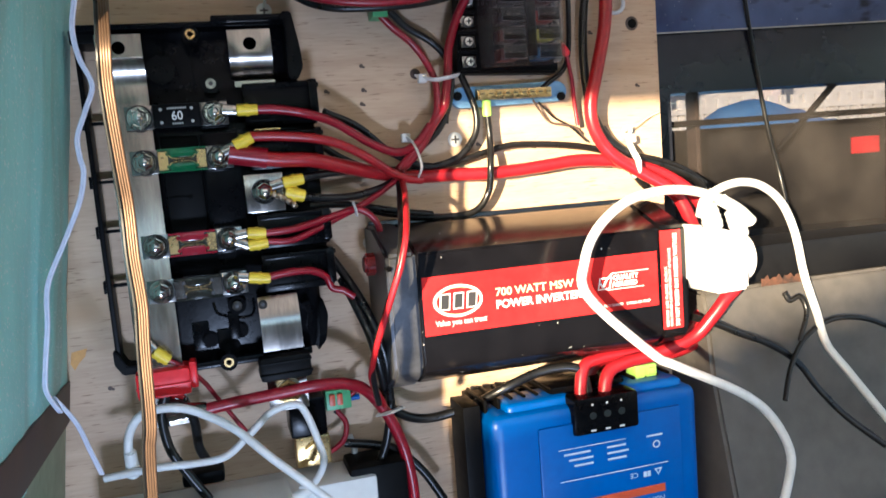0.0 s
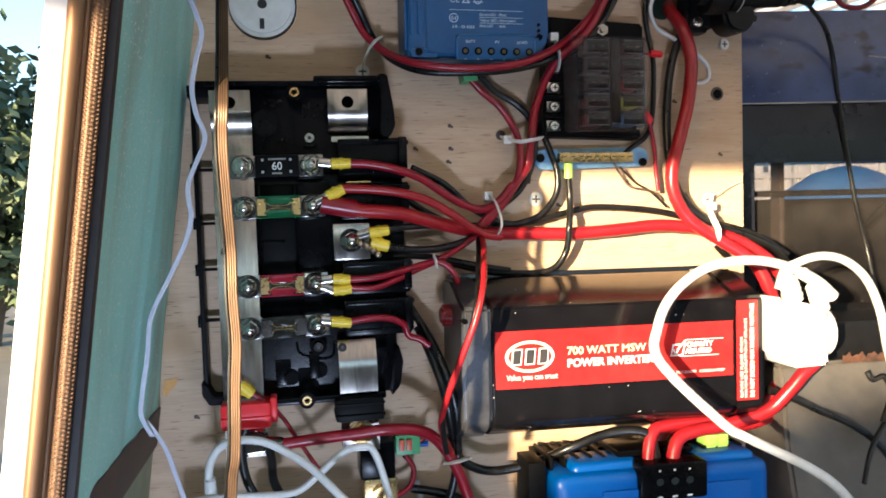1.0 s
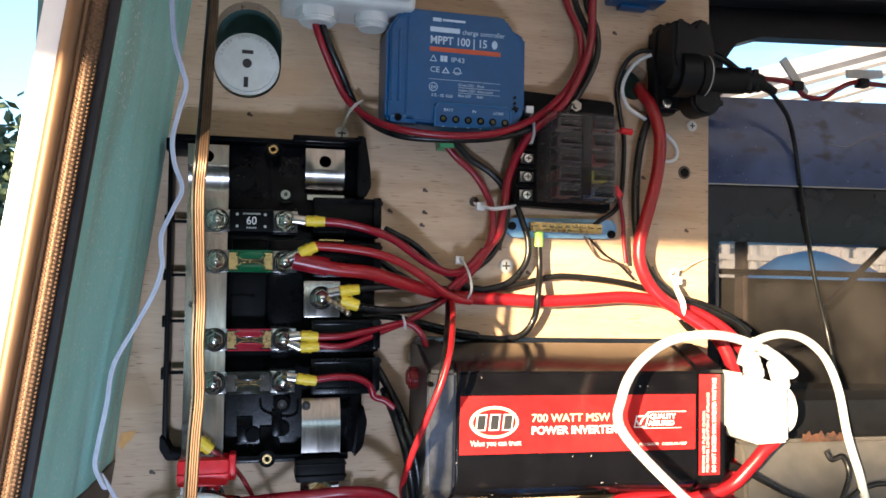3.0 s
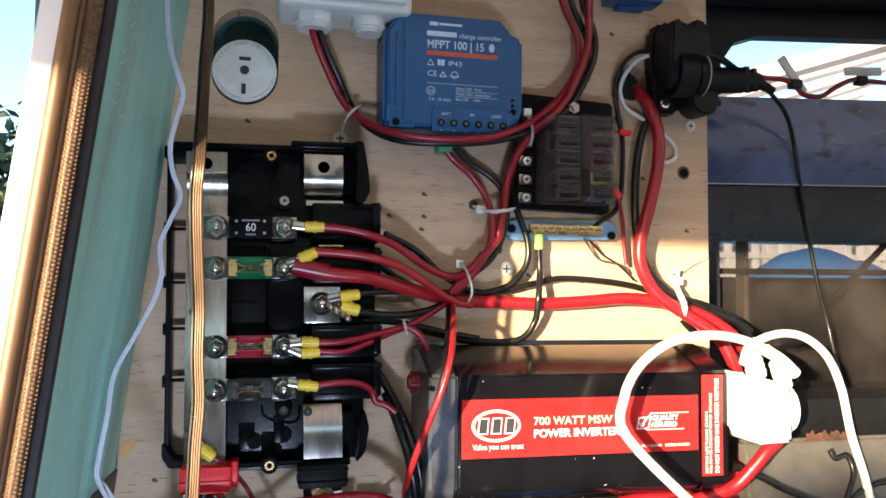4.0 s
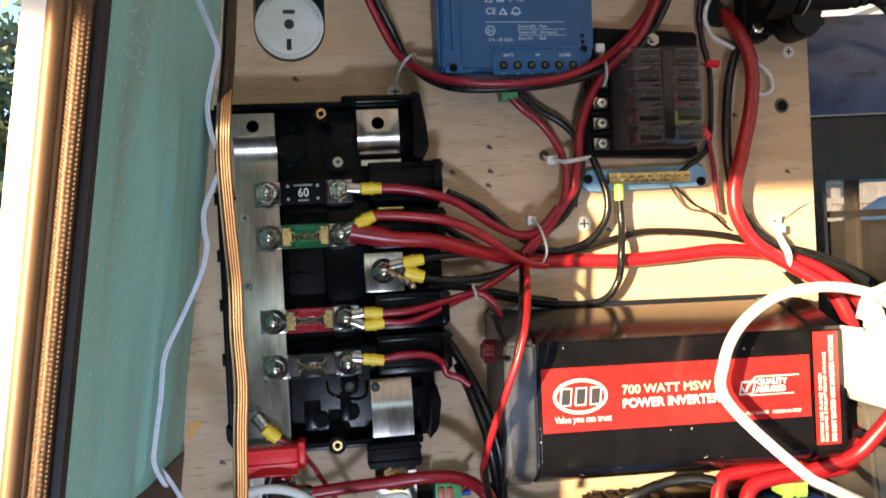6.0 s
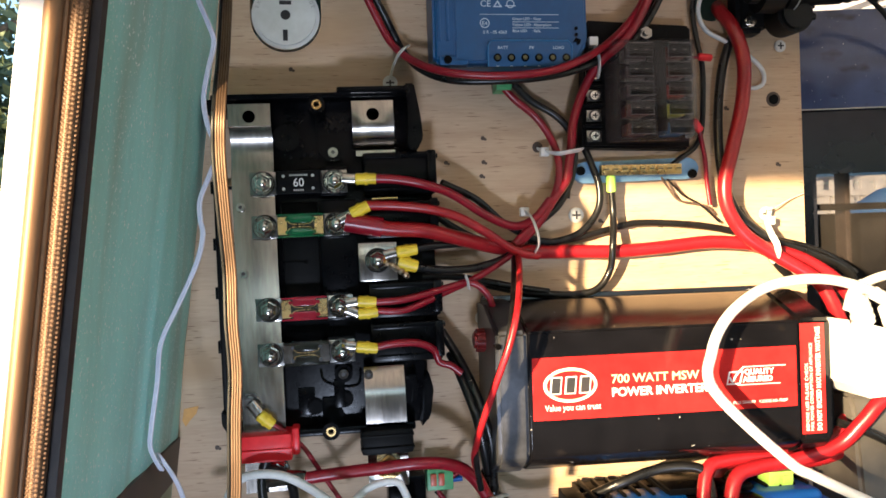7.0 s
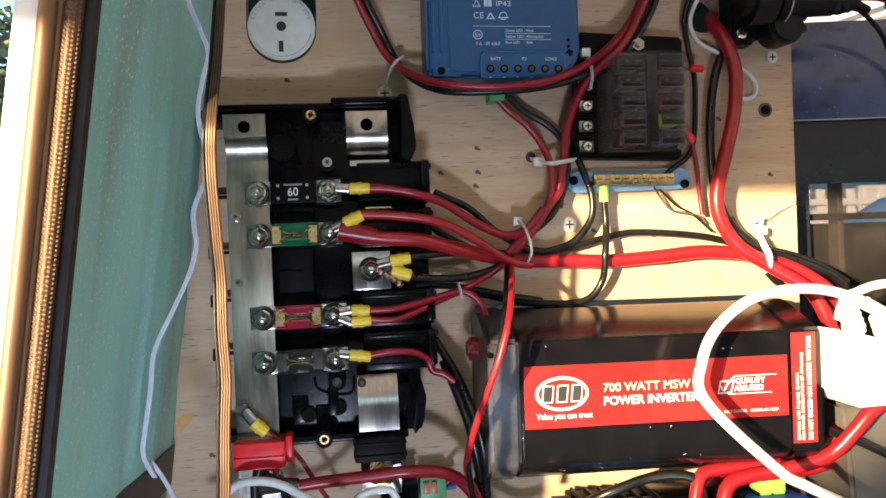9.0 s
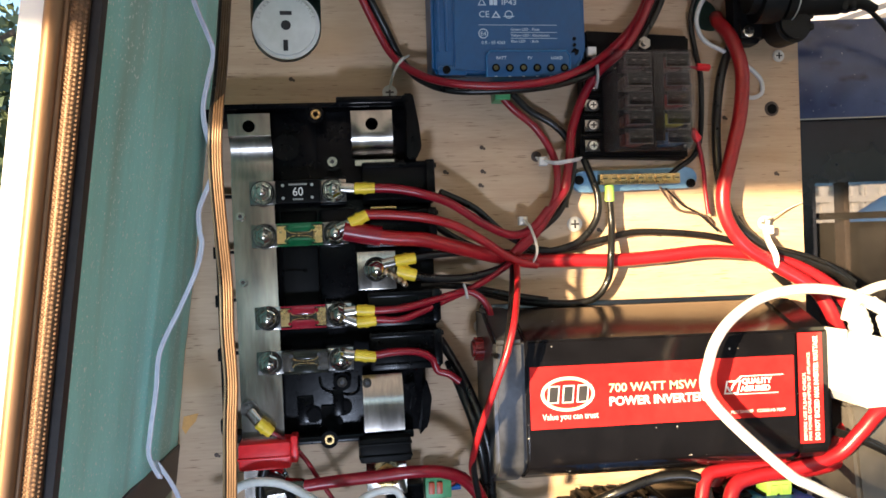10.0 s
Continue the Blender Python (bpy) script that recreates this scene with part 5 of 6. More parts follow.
# charge controller leads
G1 = cable("red_lead", [(-0.173, -0.030, 0.191), (-0.169, -0.030, 0.178), (-0.157, -0.022, 0.154), (-0.144, -0.018, 0.132), (-0.128, -0.034, 0.115), (-0.107, -0.050, 0.104), (-0.072, -0.056, 0.100), (-0.035, -0.056, 0.103), (-0.007, -0.050, 0.113), (0.020, -0.034, 0.130), (0.044, -0.024, 0.153), (0.059, -0.018, 0.179), (0.059, -0.018, 0.205), (0.047, -0.020, 0.228), (0.041, -0.020, 0.247)], 0.0029, CABLE_RED, "red solar lead sweeping under the blue controller", RED)
G2 = cable("black_lead", [(-0.168, -0.030, 0.191), (-0.161, -0.028, 0.174), (-0.149, -0.020, 0.152), (-0.137, -0.010, 0.131), (-0.124, -0.022, 0.113), (-0.103, -0.038, 0.101), (-0.069, -0.044, 0.099), (-0.032, -0.044, 0.102), (-0.000, -0.036, 0.111), (0.028, -0.020, 0.127), (0.053, -0.010, 0.148), (0.069, -0.012, 0.177), (0.070, -0.014, 0.204), (0.057, -0.016, 0.230), (0.051, -0.016, 0.250)], 0.0029, CABLE_BLACK, "black solar lead sweeping under the blue controller", BLK)
G3 = cable("red_lead", [(-0.062, -0.022, 0.100), (-0.051, -0.020, 0.089), (-0.035, -0.016, 0.077), (-0.023, -0.014, 0.061), (-0.017, -0.014, 0.044), (-0.019, -0.016, 0.022), (-0.029, -0.018, 0.005), (-0.044, -0.022, -0.010), (-0.057, -0.026, -0.022)], 0.0029, CABLE_RED, "red lead from the green plug of the controller", RED)
G4 = cable("black_lead", [(-0.052, -0.018, 0.102), (-0.037, -0.012, 0.090), (-0.019, -0.010, 0.080), (-0.007, -0.010, 0.068), (-0.002, -0.010, 0.052), (-0.006, -0.010, 0.028), (-0.017, -0.012, 0.008), (-0.035, -0.014, -0.007), (-0.050, -0.018, -0.024)], 0.0028, CABLE_BLACK, "black lead from the green plug of the controller", BLK)
G5 = cable("red_cable", [(-0.011, -0.014, 0.027), (-0.007, -0.016, 0.052), (-0.005, -0.018, 0.073), (0.003, -0.022, 0.097), (0.015, -0.028, 0.117), (0.035, -0.028, 0.134), (0.051, -0.026, 0.157), (0.066, -0.024, 0.193), (0.068, -0.024, 0.229), (0.068, -0.024, 0.249)], 0.0036, CABLE_RED, "red cable rising past the fuse block", RED)
G5b = cable("red_cable", [(-0.054, -0.024, -0.022), (-0.037, -0.020, -0.007), (-0.023, -0.018, 0.012), (-0.011, -0.014, 0.027), (-0.009, -0.014, 0.037)], 0.0036, CABLE_RED, "red cable joining the tied bundle", RED)
G6 = cable("black_lead", [(-0.010, -0.010, 0.013), (-0.007, -0.012, 0.042), (-0.005, -0.014, 0.066), (0.001, -0.016, 0.091), (0.013, -0.020, 0.111), (0.039, -0.020, 0.130), (0.060, -0.018, 0.154), (0.075, -0.018, 0.186), (0.075, -0.018, 0.211), (0.066, -0.018, 0.231), (0.062, -0.018, 0.250)], 0.0028, CABLE_BLACK, "black lead rising past the fuse block", BLK)
# board wiring
W1 = cable("earth_cable", [(0.026, -0.012, 0.020), (0.027, -0.012, -0.002), (0.023, -0.020, -0.025), (0.022, -0.014, -0.045), (0.012, -0.012, -0.059), (-0.006, -0.010, -0.063), (-0.036, -0.010, -0.061), (-0.063, -0.012, -0.056), (-0.088, -0.014, -0.049), (-0.112, -0.016, -0.040)], 0.0029, CABLE_BLACK, "black earth cable looping down from the brass bar", BLK)
part("green_sleeve", rod(*[(0.026, -0.012, 0.030), (0.026, -0.012, 0.017)], 0.0038, 12, 0.0005), GREEN_TAPE, W1, "lime green crimp sleeve")
W2 = cable("black_cable", [(0.005, -0.006, 0.058), (0.012, -0.008, 0.039), (0.017, -0.010, 0.021), (0.015, -0.010, 0.003), (0.002, -0.010, -0.013), (-0.016, -0.010, -0.020), (-0.044, -0.012, -0.023), (-0.072, -0.014, -0.021), (-0.098, -0.018, -0.010), (-0.121, -0.026, 0.005)], 0.0029, CABLE_BLACK, "black cable curling round the sunlit screw", BLK)
W3 = cable("black_cable", [(-0.112, -0.022, -0.016), (-0.076, -0.016, -0.020), (-0.039, -0.010, -0.022), (-0.006, -0.008, -0.019), (0.022, -0.006, -0.013), (0.047, -0.005, -0.008), (0.080, -0.005, -0.009), (0.113, -0.006, -0.013), (0.146, -0.008, -0.021), (0.178, -0.012, -0.028), (0.206, -0.014, -0.038), (0.234, -0.010, -0.054)], 0.0028, CABLE_BLACK, "black cable lying across the sunlit board", BLK)
W4 = cable("black_cable", [(-0.113, -0.040, 0.025), (-0.086, -0.030, 0.013), (-0.064, -0.022, -0.005), (-0.040, -0.016, -0.018), (-0.026, -0.014, -0.021)], 0.0028, CABLE_BLACK, "black cable beside the red bundle", BLK)
B1 = cable("black_cable", [(0.134, -0.010, 0.146), (0.123, -0.012, 0.119), (0.118, -0.012, 0.088), (0.117, -0.012, 0.052), (0.121, -0.012, 0.022), (0.132, -0.012, -0.003), (0.155, -0.014, -0.023), (0.190, -0.016, -0.036), (0.219, -0.016, -0.049), (0.235, -0.010, -0.065)], 0.0037, CABLE_BLACK, "black battery cable beside the thick red one", BLK)
B1b = cable("black_cable", [(0.134, -0.008, 0.002), (0.151, -0.006, -0.023), (0.168, -0.006, -0.046), (0.183, -0.004, -0.059)], 0.0030, CABLE_BLACK, "short black cable slipping behind the inverter", BLK)
B2 = cable("black_lead", [(0.133, -0.014, 0.200), (0.118, -0.012, 0.197), (0.106, -0.010, 0.185), (0.100, -0.008, 0.165), (0.103, -0.008, 0.139), (0.106, -0.010, 0.118), (0.106, -0.010, 0.093), (0.105, -0.008, 0.068), (0.100, -0.006, 0.053), (0.086, -0.006, 0.043), (0.071, -0.010, 0.032)], 0.0022, CABLE_BLACK, "thin black lead from the socket to the earth bar", BLK)
B3 = cable("white_lead", [(0.128, -0.018, 0.194), (0.117, -0.016, 0.188), (0.107, -0.014, 0.176), (0.103, -0.012, 0.161), (0.109, -0.012, 0.146), (0.125, -0.012, 0.137), (0.145, -0.006, 0.129), (0.160, -0.004, 0.117), (0.162, -0.004, 0.106), (0.156, -0.004, 0.101), (0.146, -0.004, 0.101)], 0.0018, CABLE_WHITE, "thin white lead looping on the board", "thin leads")
B4 = cable("thin_red_lead", [(0.098, -0.016, 0.069), (0.101, -0.014, 0.060), (0.105, -0.012, 0.042), (0.107, -0.010, 0.024), (0.109, -0.010, 0.005)], 0.0018, CABLE_RED, "thin red lead below the fuse block", RED)
part("red_lug", rod(*[(0.092, -0.020, 0.072), (0.099, -0.018, 0.064)], 0.0034, 10, 0.0006), RED_CAP, B4, "red crimp sleeve")
B5 = cable("thin_red_lead", [(0.099, -0.022, 0.121), (0.089, -0.022, 0.122)], 0.0012, CABLE_RED, "short stub with a red crimp sleeve", RED)
part("red_lug", rod(*[(0.097, -0.022, 0.122), (0.108, -0.022, 0.121)], 0.0030, 10, 0.0006), RED_CAP, B5, "red crimp sleeve")
B6 = cable("thin_brown_lead", [(0.068, -0.012, 0.028), (0.075, -0.008, 0.020), (0.084, -0.006, 0.010), (0.097, -0.005, 0.007), (0.109, -0.005, 0.004), (0.115, -0.005, -0.002)], 0.0009, BROWN, "thin brown lead from the brass bar", "thin leads")
B7 = cable("thin_black_lead", [(0.073, -0.012, 0.026), (0.079, -0.008, 0.022), (0.090, -0.005, 0.013), (0.104, -0.005, 0.005), (0.119, -0.006, -0.009)], 0.0009, CABLE_BLACK, "thin black lead from the brass bar", "thin leads")
# leads of the negative bar and the lower fuses
N1 = cable("black_cable", [(-0.135, -0.045, -0.023), (-0.119, -0.042, -0.021), (-0.092, -0.030, -0.020), (-0.068, -0.020, -0.021)], 0.0028, CABLE_BLACK, "black cable with a yellow lug on the negative bar", BLK)
crimp(N1, *[(-0.148, -0.046, -0.025), (-0.133, -0.046, -0.023)], 0.0045); tongue(N1, *[(-0.157, -0.045, -0.027), (-0.148, -0.046, -0.025)])
N2 = cable("black_cable", [(-0.136, -0.044, -0.036), (-0.115, -0.040, -0.039), (-0.093, -0.034, -0.039), (-0.073, -0.030, -0.035), (-0.059, -0.028, -0.029)], 0.0030, CABLE_BLACK, "black cable with a yellow sleeve and bare strands", BLK)
crimp(N2, *[(-0.147, -0.044, -0.032), (-0.133, -0.044, -0.036)], 0.0050)
part("bare_strands", tube([(-0.157, -0.047, -0.032), (-0.151, -0.048, -0.035), (-0.145, -0.047, -0.039), (-0.140, -0.045, -0.043)], 0.0022, 8, 6, 1.0, 0.25), TINNED, N2, "twisted bare copper strands")
N3 = cable("black_cable", [(-0.131, -0.026, -0.044), (-0.105, -0.024, -0.045), (-0.082, -0.018, -0.049), (-0.055, -0.014, -0.055), (-0.027, -0.010, -0.060)], 0.0028, CABLE_BLACK, "black cable tucked under the red leads", BLK)
S1 = cable("red_lead", [(-0.166, -0.052, -0.060), (-0.145, -0.052, -0.059), (-0.125, -0.048, -0.055), (-0.107, -0.042, -0.051), (-0.095, -0.040, -0.049), (-0.086, -0.040, -0.053), (-0.079, -0.038, -0.062), (-0.076, -0.034, -0.073)], 0.0026, CABLE_RED, "red lead from the pink fuse to the inverter", RED)
crimp(S1, *[(-0.177, -0.052, -0.059), (-0.164, -0.052, -0.060)]); tongue(S1, *[(-0.185, -0.051, -0.060), (-0.177, -0.052, -0.059)])
S2 = cable("red_lead", [(-0.166, -0.050, -0.066), (-0.146, -0.050, -0.067), (-0.127, -0.046, -0.061), (-0.109, -0.040, -0.054), (-0.093, -0.036, -0.048), (-0.075, -0.032, -0.039), (-0.059, -0.030, -0.029)], 0.0025, CABLE_RED, "second red lead from the pink fuse", RED)
crimp(S2, *[(-0.177, -0.050, -0.068), (-0.163, -0.050, -0.067)]); tongue(S2, *[(-0.186, -0.051, -0.064), (-0.177, -0.050, -0.068)])
S3 = cable("red_lead", [(-0.166, -0.052, -0.092), (-0.150, -0.052, -0.090), (-0.134, -0.050, -0.091), (-0.123, -0.046, -0.097), (-0.119, -0.044, -0.106), (-0.111, -0.044, -0.109), (-0.103, -0.044, -0.115)], 0.0027, CABLE_RED, "red lead from the clear fuse", RED)
crimp(S3, *[(-0.179, -0.052, -0.091), (-0.164, -0.052, -0.093)]); tongue(S3, *[(-0.186, -0.051, -0.090), (-0.179, -0.052, -0.091)])
S4 = cable("red_black_cable", [(-0.056, -0.034, -0.030), (-0.061, -0.060, -0.043), (-0.072, -0.100, -0.064), (-0.079, -0.108, -0.085), (-0.086, -0.104, -0.106), (-0.093, -0.094, -0.130), (-0.098, -0.080, -0.154), (-0.099, -0.066, -0.175), (-0.088, -0.050, -0.200)], 0.0023, CABLE_BRIGHT, "red cable hanging in front of the inverter end in sun", RED)
S5 = cable("black_cable", [(-0.058, -0.030, -0.031), (-0.065, -0.058, -0.051), (-0.075, -0.094, -0.072), (-0.081, -0.100, -0.094), (-0.089, -0.096, -0.117), (-0.096, -0.086, -0.141), (-0.099, -0.072, -0.166), (-0.094, -0.060, -0.196)], 0.0023, CABLE_BLACK, "black cable hanging beside the inverter end", BLK)
S6 = cable("black_cable", [(-0.114, -0.020, -0.086), (-0.103, -0.030, -0.106), (-0.095, -0.044, -0.125), (-0.088, -0.050, -0.147), (-0.083, -0.048, -0.171), (-0.081, -0.040, -0.198), (-0.081, -0.040, -0.203), (-0.087, -0.036, -0.237), (-0.103, -0.030, -0.273), (-0.109, -0.030, -0.286)], 0.0034, CABLE_BLACK, "black cable dropping behind the bundle", BLK)
S7 = cable("black_cable", [(-0.108, -0.022, -0.103), (-0.101, -0.036, -0.122), (-0.094, -0.046, -0.144), (-0.089, -0.046, -0.167), (-0.085, -0.040, -0.189), (-0.086, -0.036, -0.192), (-0.075, -0.030, -0.213), (-0.049, -0.024, -0.225), (-0.014, -0.030, -0.219), (0.011, -0.046, -0.204), (0.039, -0.050, -0.194), (0.062, -0.056, -0.191), (0.075, -0.060, -0.197), (0.080, -0.064, -0.224)], 0.0038, CABLE_BLACK, "black cable looping across to the blue charger", BLK)
# lower bundle
L1 = cable("battery_cable", [(-0.218, -0.052, -0.182), (-0.195, -0.052, -0.180), (-0.163, -0.056, -0.177), (-0.139, -0.058, -0.175), (-0.117, -0.054, -0.178), (-0.100, -0.048, -0.188), (-0.085, -0.044, -0.210), (-0.074, -0.040, -0.238), (-0.069, -0.040, -0.267), (-0.068, -0.040, -0.291)], 0.0045, CABLE_RED, "red cable with a bare lug sweeping to the bundle", RED)
part("lug", join(rod(*[(-0.231, -0.050, -0.181), (-0.217, -0.052, -0.182)], 0.0056, 12, 0.0008)), STEEL, L1, "bright crimped cable lug")
part("ring_tongue", tube([(-0.244, -0.047, -0.183), (-0.237, -0.048, -0.182), (-0.230, -0.050, -0.181)], 0.0068, 8, 3, 0.9), STEEL, L1)
L2 = cable("thin_red_lead", [(-0.240, -0.048, -0.143), (-0.228, -0.046, -0.152), (-0.217, -0.042, -0.165), (-0.208, -0.038, -0.181), (-0.188, -0.030, -0.215)], 0.0017, CABLE_RED, "thin red lead with a yellow lug from the busbar", RED)
crimp(L2, *[(-0.248, -0.049, -0.136), (-0.239, -0.049, -0.144)], 0.0046); tongue(L2, *[(-0.254, -0.047, -0.128), (-0.248, -0.049, -0.136)])
part("ring", ring(*[[(-0.255, -0.044, -0.127)][0][i] for i in (0, 2)], 0.0440, 0.0455, 0.0028, 0.0058), STEEL, L2)
part("screw", stud(*[[(-0.255, -0.044, -0.127)][0][i] for i in (0, 2)], 0.0445, 0.0480, 0.0034, 14, 0.0006), STEEL, L2)
L3 = cable("black_cable", [(-0.244, -0.050, -0.167), (-0.248, -0.050, -0.183), (-0.245, -0.050, -0.207), (-0.235, -0.050, -0.227), (-0.222, -0.050, -0.249)], 0.0034, CABLE_BLACK, "black cable dropping from the busbar end", BLK)
L4 = cable("black_cable", [(-0.246, -0.048, -0.174), (-0.234, -0.050, -0.177), (-0.227, -0.046, -0.190), (-0.226, -0.036, -0.213), (-0.222, -0.030, -0.226)], 0.0034, CABLE_BLACK, "black lead curving to the power strip", BLK)
L5 = cable("black_cable", [(-0.116, -0.014, -0.237), (-0.094, -0.018, -0.241), (-0.076, -0.022, -0.247), (-0.057, -0.026, -0.266), (-0.041, -0.030, -0.293)], 0.0036, CABLE_BLACK, "black cable passing under the bundle", BLK)
L6 = cable("thin_red_lead", [(-0.122, -0.020, -0.207), (-0.109, -0.022, -0.196), (-0.098, -0.026, -0.188)], 0.0018, CABLE_RED, "thin red lead leaving the green terminal", RED)
L7 = cable("thin_red_lead", [(-0.147, -0.024, -0.240), (-0.131, -0.024, -0.239), (-0.118, -0.022, -0.232), (-0.114, -0.018, -0.220), (-0.120, -0.016, -0.209)], 0.0022, CABLE_RED, "thin red lead with bare strands at the module", RED)
L8 = cable("thin_black_lead", [(-0.122, -0.016, -0.211), (-0.112, -0.014, -0.203), (-0.103, -0.018, -0.194)], 0.0018, CABLE_BLACK, "thin black lead leaving the green terminal", BLK)
# white leads at the foot of the board
K1 = cable("white_lead", [(-0.271, -0.060, -0.212), (-0.270, -0.062, -0.192), (-0.263, -0.066, -0.178), (-0.251, -0.070, -0.172), (-0.233, -0.072, -0.173), (-0.217, -0.075, -0.180), (-0.198, -0.085, -0.191), (-0.178, -0.095, -0.210), (-0.155, -0.100, -0.232), (-0.136, -0.100, -0.252)], 0.0030, CABLE_WHITE, "white charging lead crossing the busbar end", "white leads")
part("plug", rod(*[(-0.270, -0.056, -0.220), (-0.270, -0.062, -0.200)], 0.0050, 14, 0.001, 0.0040), WHITE_PLASTIC, K1, "white plug sleeve")
K2 = cable("white_lead", [(-0.288, -0.060, -0.217), (-0.271, -0.064, -0.215), (-0.249, -0.066, -0.214), (-0.226, -0.064, -0.216), (-0.207, -0.062, -0.215), (-0.190, -0.060, -0.203), (-0.173, -0.060, -0.189), (-0.156, -0.060, -0.186), (-0.149, -0.060, -0.193), (-0.142, -0.060, -0.215), (-0.139, -0.060, -0.233), (-0.147, -0.055, -0.249), (-0.157, -0.050, -0.253)], 0.0027, CABLE_WHITE, "white charging lead looping over the module", "white leads")
K3 = cable("white_lead", [(-0.111, -0.010, -0.233), (-0.108, -0.010, -0.247), (-0.114, -0.010, -0.262), (-0.124, -0.010, -0.275)], 0.0026, CABLE_WHITE, "short white lead behind the black cable", "white leads")
# the mains lead of the white plug
M1 = cable("mains_lead", [(0.222, -0.086, -0.085), (0.207, -0.090, -0.074), (0.184, -0.094, -0.062), (0.154, -0.098, -0.054), (0.124, -0.102, -0.053), (0.096, -0.105, -0.059), (0.072, -0.106, -0.076), (0.060, -0.106, -0.099), (0.061, -0.106, -0.126), (0.108, -0.112, -0.174), (0.129, -0.113, -0.187), (0.179, -0.114, -0.213), (0.207, -0.112, -0.233), (0.226, -0.110, -0.257), (0.236, -0.108, -0.281), (0.234, -0.106, -0.303), (0.229, -0.104, -0.325)], 0.0037, CABLE_WHITE, "white mains lead looped in front of the inverter", "white leads")
M2 = cable("mains_lead", [(0.185, -0.072, -0.079), (0.188, -0.074, -0.066), (0.201, -0.074, -0.057), (0.224, -0.072, -0.053), (0.247, -0.070, -0.058), (0.268, -0.068, -0.074), (0.281, -0.068, -0.101), (0.288, -0.070, -0.139), (0.298, -0.072, -0.172), (0.305, -0.075, -0.201), (0.322, -0.080, -0.226), (0.354, -0.085, -0.268), (0.386, -0.090, -0.309)], 0.0035, CABLE_WHITE, "thicker white mains lead arching from the plug", "white leads")
for lead, pts in ((M1, [(0.222, -0.086, -0.085), (0.207, -0.090, -0.074), (0.190, -0.093, -0.065)]), (M2, [(0.185, -0.072, -0.079), (0.188, -0.074, -0.066), (0.196, -0.074, -0.060)])):
    part("strain_sleeve", tube(pts, 0.0050, 12, 6), WHITE_PLASTIC, lead, "white flexible strain sleeve")
# hanging leads by the opening
FLEX = [(-0.237, -0.190, 0.156), (-0.236, -0.200, 0.133), (-0.236, -0.215, 0.102), (-0.235, -0.236, 0.071), (-0.234, -0.260, 0.042), (-0.235, -0.259, 0.021), (-0.234, -0.255, -0.009), (-0.233, -0.252, -0.031), (-0.233, -0.252, -0.053), (-0.232, -0.252, -0.075), (-0.233, -0.252, -0.096), (-0.234, -0.252, -0.129), (-0.236, -0.250, -0.143), (-0.238, -0.245, -0.172)]
tw = solid("twin_flex", tube(FLEX, 0.00068, 8, 7), CABLE_TAN, "flat tan ribbed flex hanging in low sun", "cable", "leads by the opening")
for k in (1, 2, 3):
    part("core", tube([(p[0] - 0.00112 * k, p[1] + 0.0002 * k, p[2]) for p in FLEX], 0.00068, 8, 6), CABLE_TAN, tw)
part("black_core", tube([(p[0] - 0.0048, p[1] + 0.0012, p[2]) for p in FLEX], 0.0011, 8, 6), CABLE_BLACK, tw, "black edge core of the flex")
CORD = [(-0.259, -0.220, 0.141), (-0.262, -0.190, 0.133), (-0.264, -0.155, 0.125), (-0.261, -0.138, 0.114), (-0.259, -0.130, 0.104), (-0.263, -0.130, 0.087), (-0.266, -0.130, 0.070), (-0.264, -0.130, 0.054), (-0.259, -0.130, 0.039), (-0.264, -0.130, 0.025), (-0.270, -0.130, 0.010), (-0.270, -0.130, -0.002), (-0.269, -0.130, -0.011), (-0.273, -0.130, -0.027), (-0.284, -0.125, -0.049), (-0.296, -0.125, -0.074), (-0.299, -0.125, -0.098), (-0.303, -0.125, -0.123), (-0.304, -0.125, -0.137), (-0.298, -0.125, -0.150), (-0.304, -0.110, -0.144), (-0.293, -0.110, -0.162), (-0.287, -0.110, -0.181), (-0.282, -0.110, -0.197)]
C1 = solid("hanging_cable", tube(CORD, 0.0009, 10, 7), CABLE_LILAC, "thin pale lilac cord hanging in waves on the teal wall", "cable", "leads by the opening")
part("strand", tube([(p[0] + 0.0014, p[1] - 0.0005, p[2]) for p in CORD], 0.0009, 10, 7), CABLE_LILAC, C1)
# leads on the window side
U1 = cable("usb_lead", [(0.237, -0.022, 0.174), (0.257, -0.014, 0.167), (0.279, -0.004, 0.152), (0.297, 0.010, 0.131), (0.309, 0.018, 0.094), (0.319, 0.020, 0.044), (0.329, 0.020, -0.007), (0.341, 0.020, -0.052), (0.342, 0.010, -0.090), (0.346, -0.000, -0.132), (0.335, -0.020, -0.171)], 0.0021, CABLE_BLACK, "thin black twin lead hanging before the window", BLK)
U2 = cable("brown_lead", [(0.189, -0.010, 0.204), (0.213, -0.000, 0.202), (0.239, 0.012, 0.195), (0.267, 0.016, 0.193), (0.293, 0.018, 0.193), (0.307, 0.020, 0.189), (0.318, 0.020, 0.180), (0.338, 0.020, 0.180), (0.355, 0.020, 0.190), (0.375, 0.020, 0.199), (0.399, 0.020, 0.199), (0.451, 0.020, 0.198)], 0.0026, CABLE_RED, "brown-red wire clipped across the upper pane", RED)
part("black_sheath", tube([(0.186, -0.010, 0.205), (0.213, -0.000, 0.202), (0.239, 0.012, 0.196), (0.264, 0.016, 0.193)], 0.0034, 10, 6), CABLE_BLACK, U2, "black sheath over the wire")
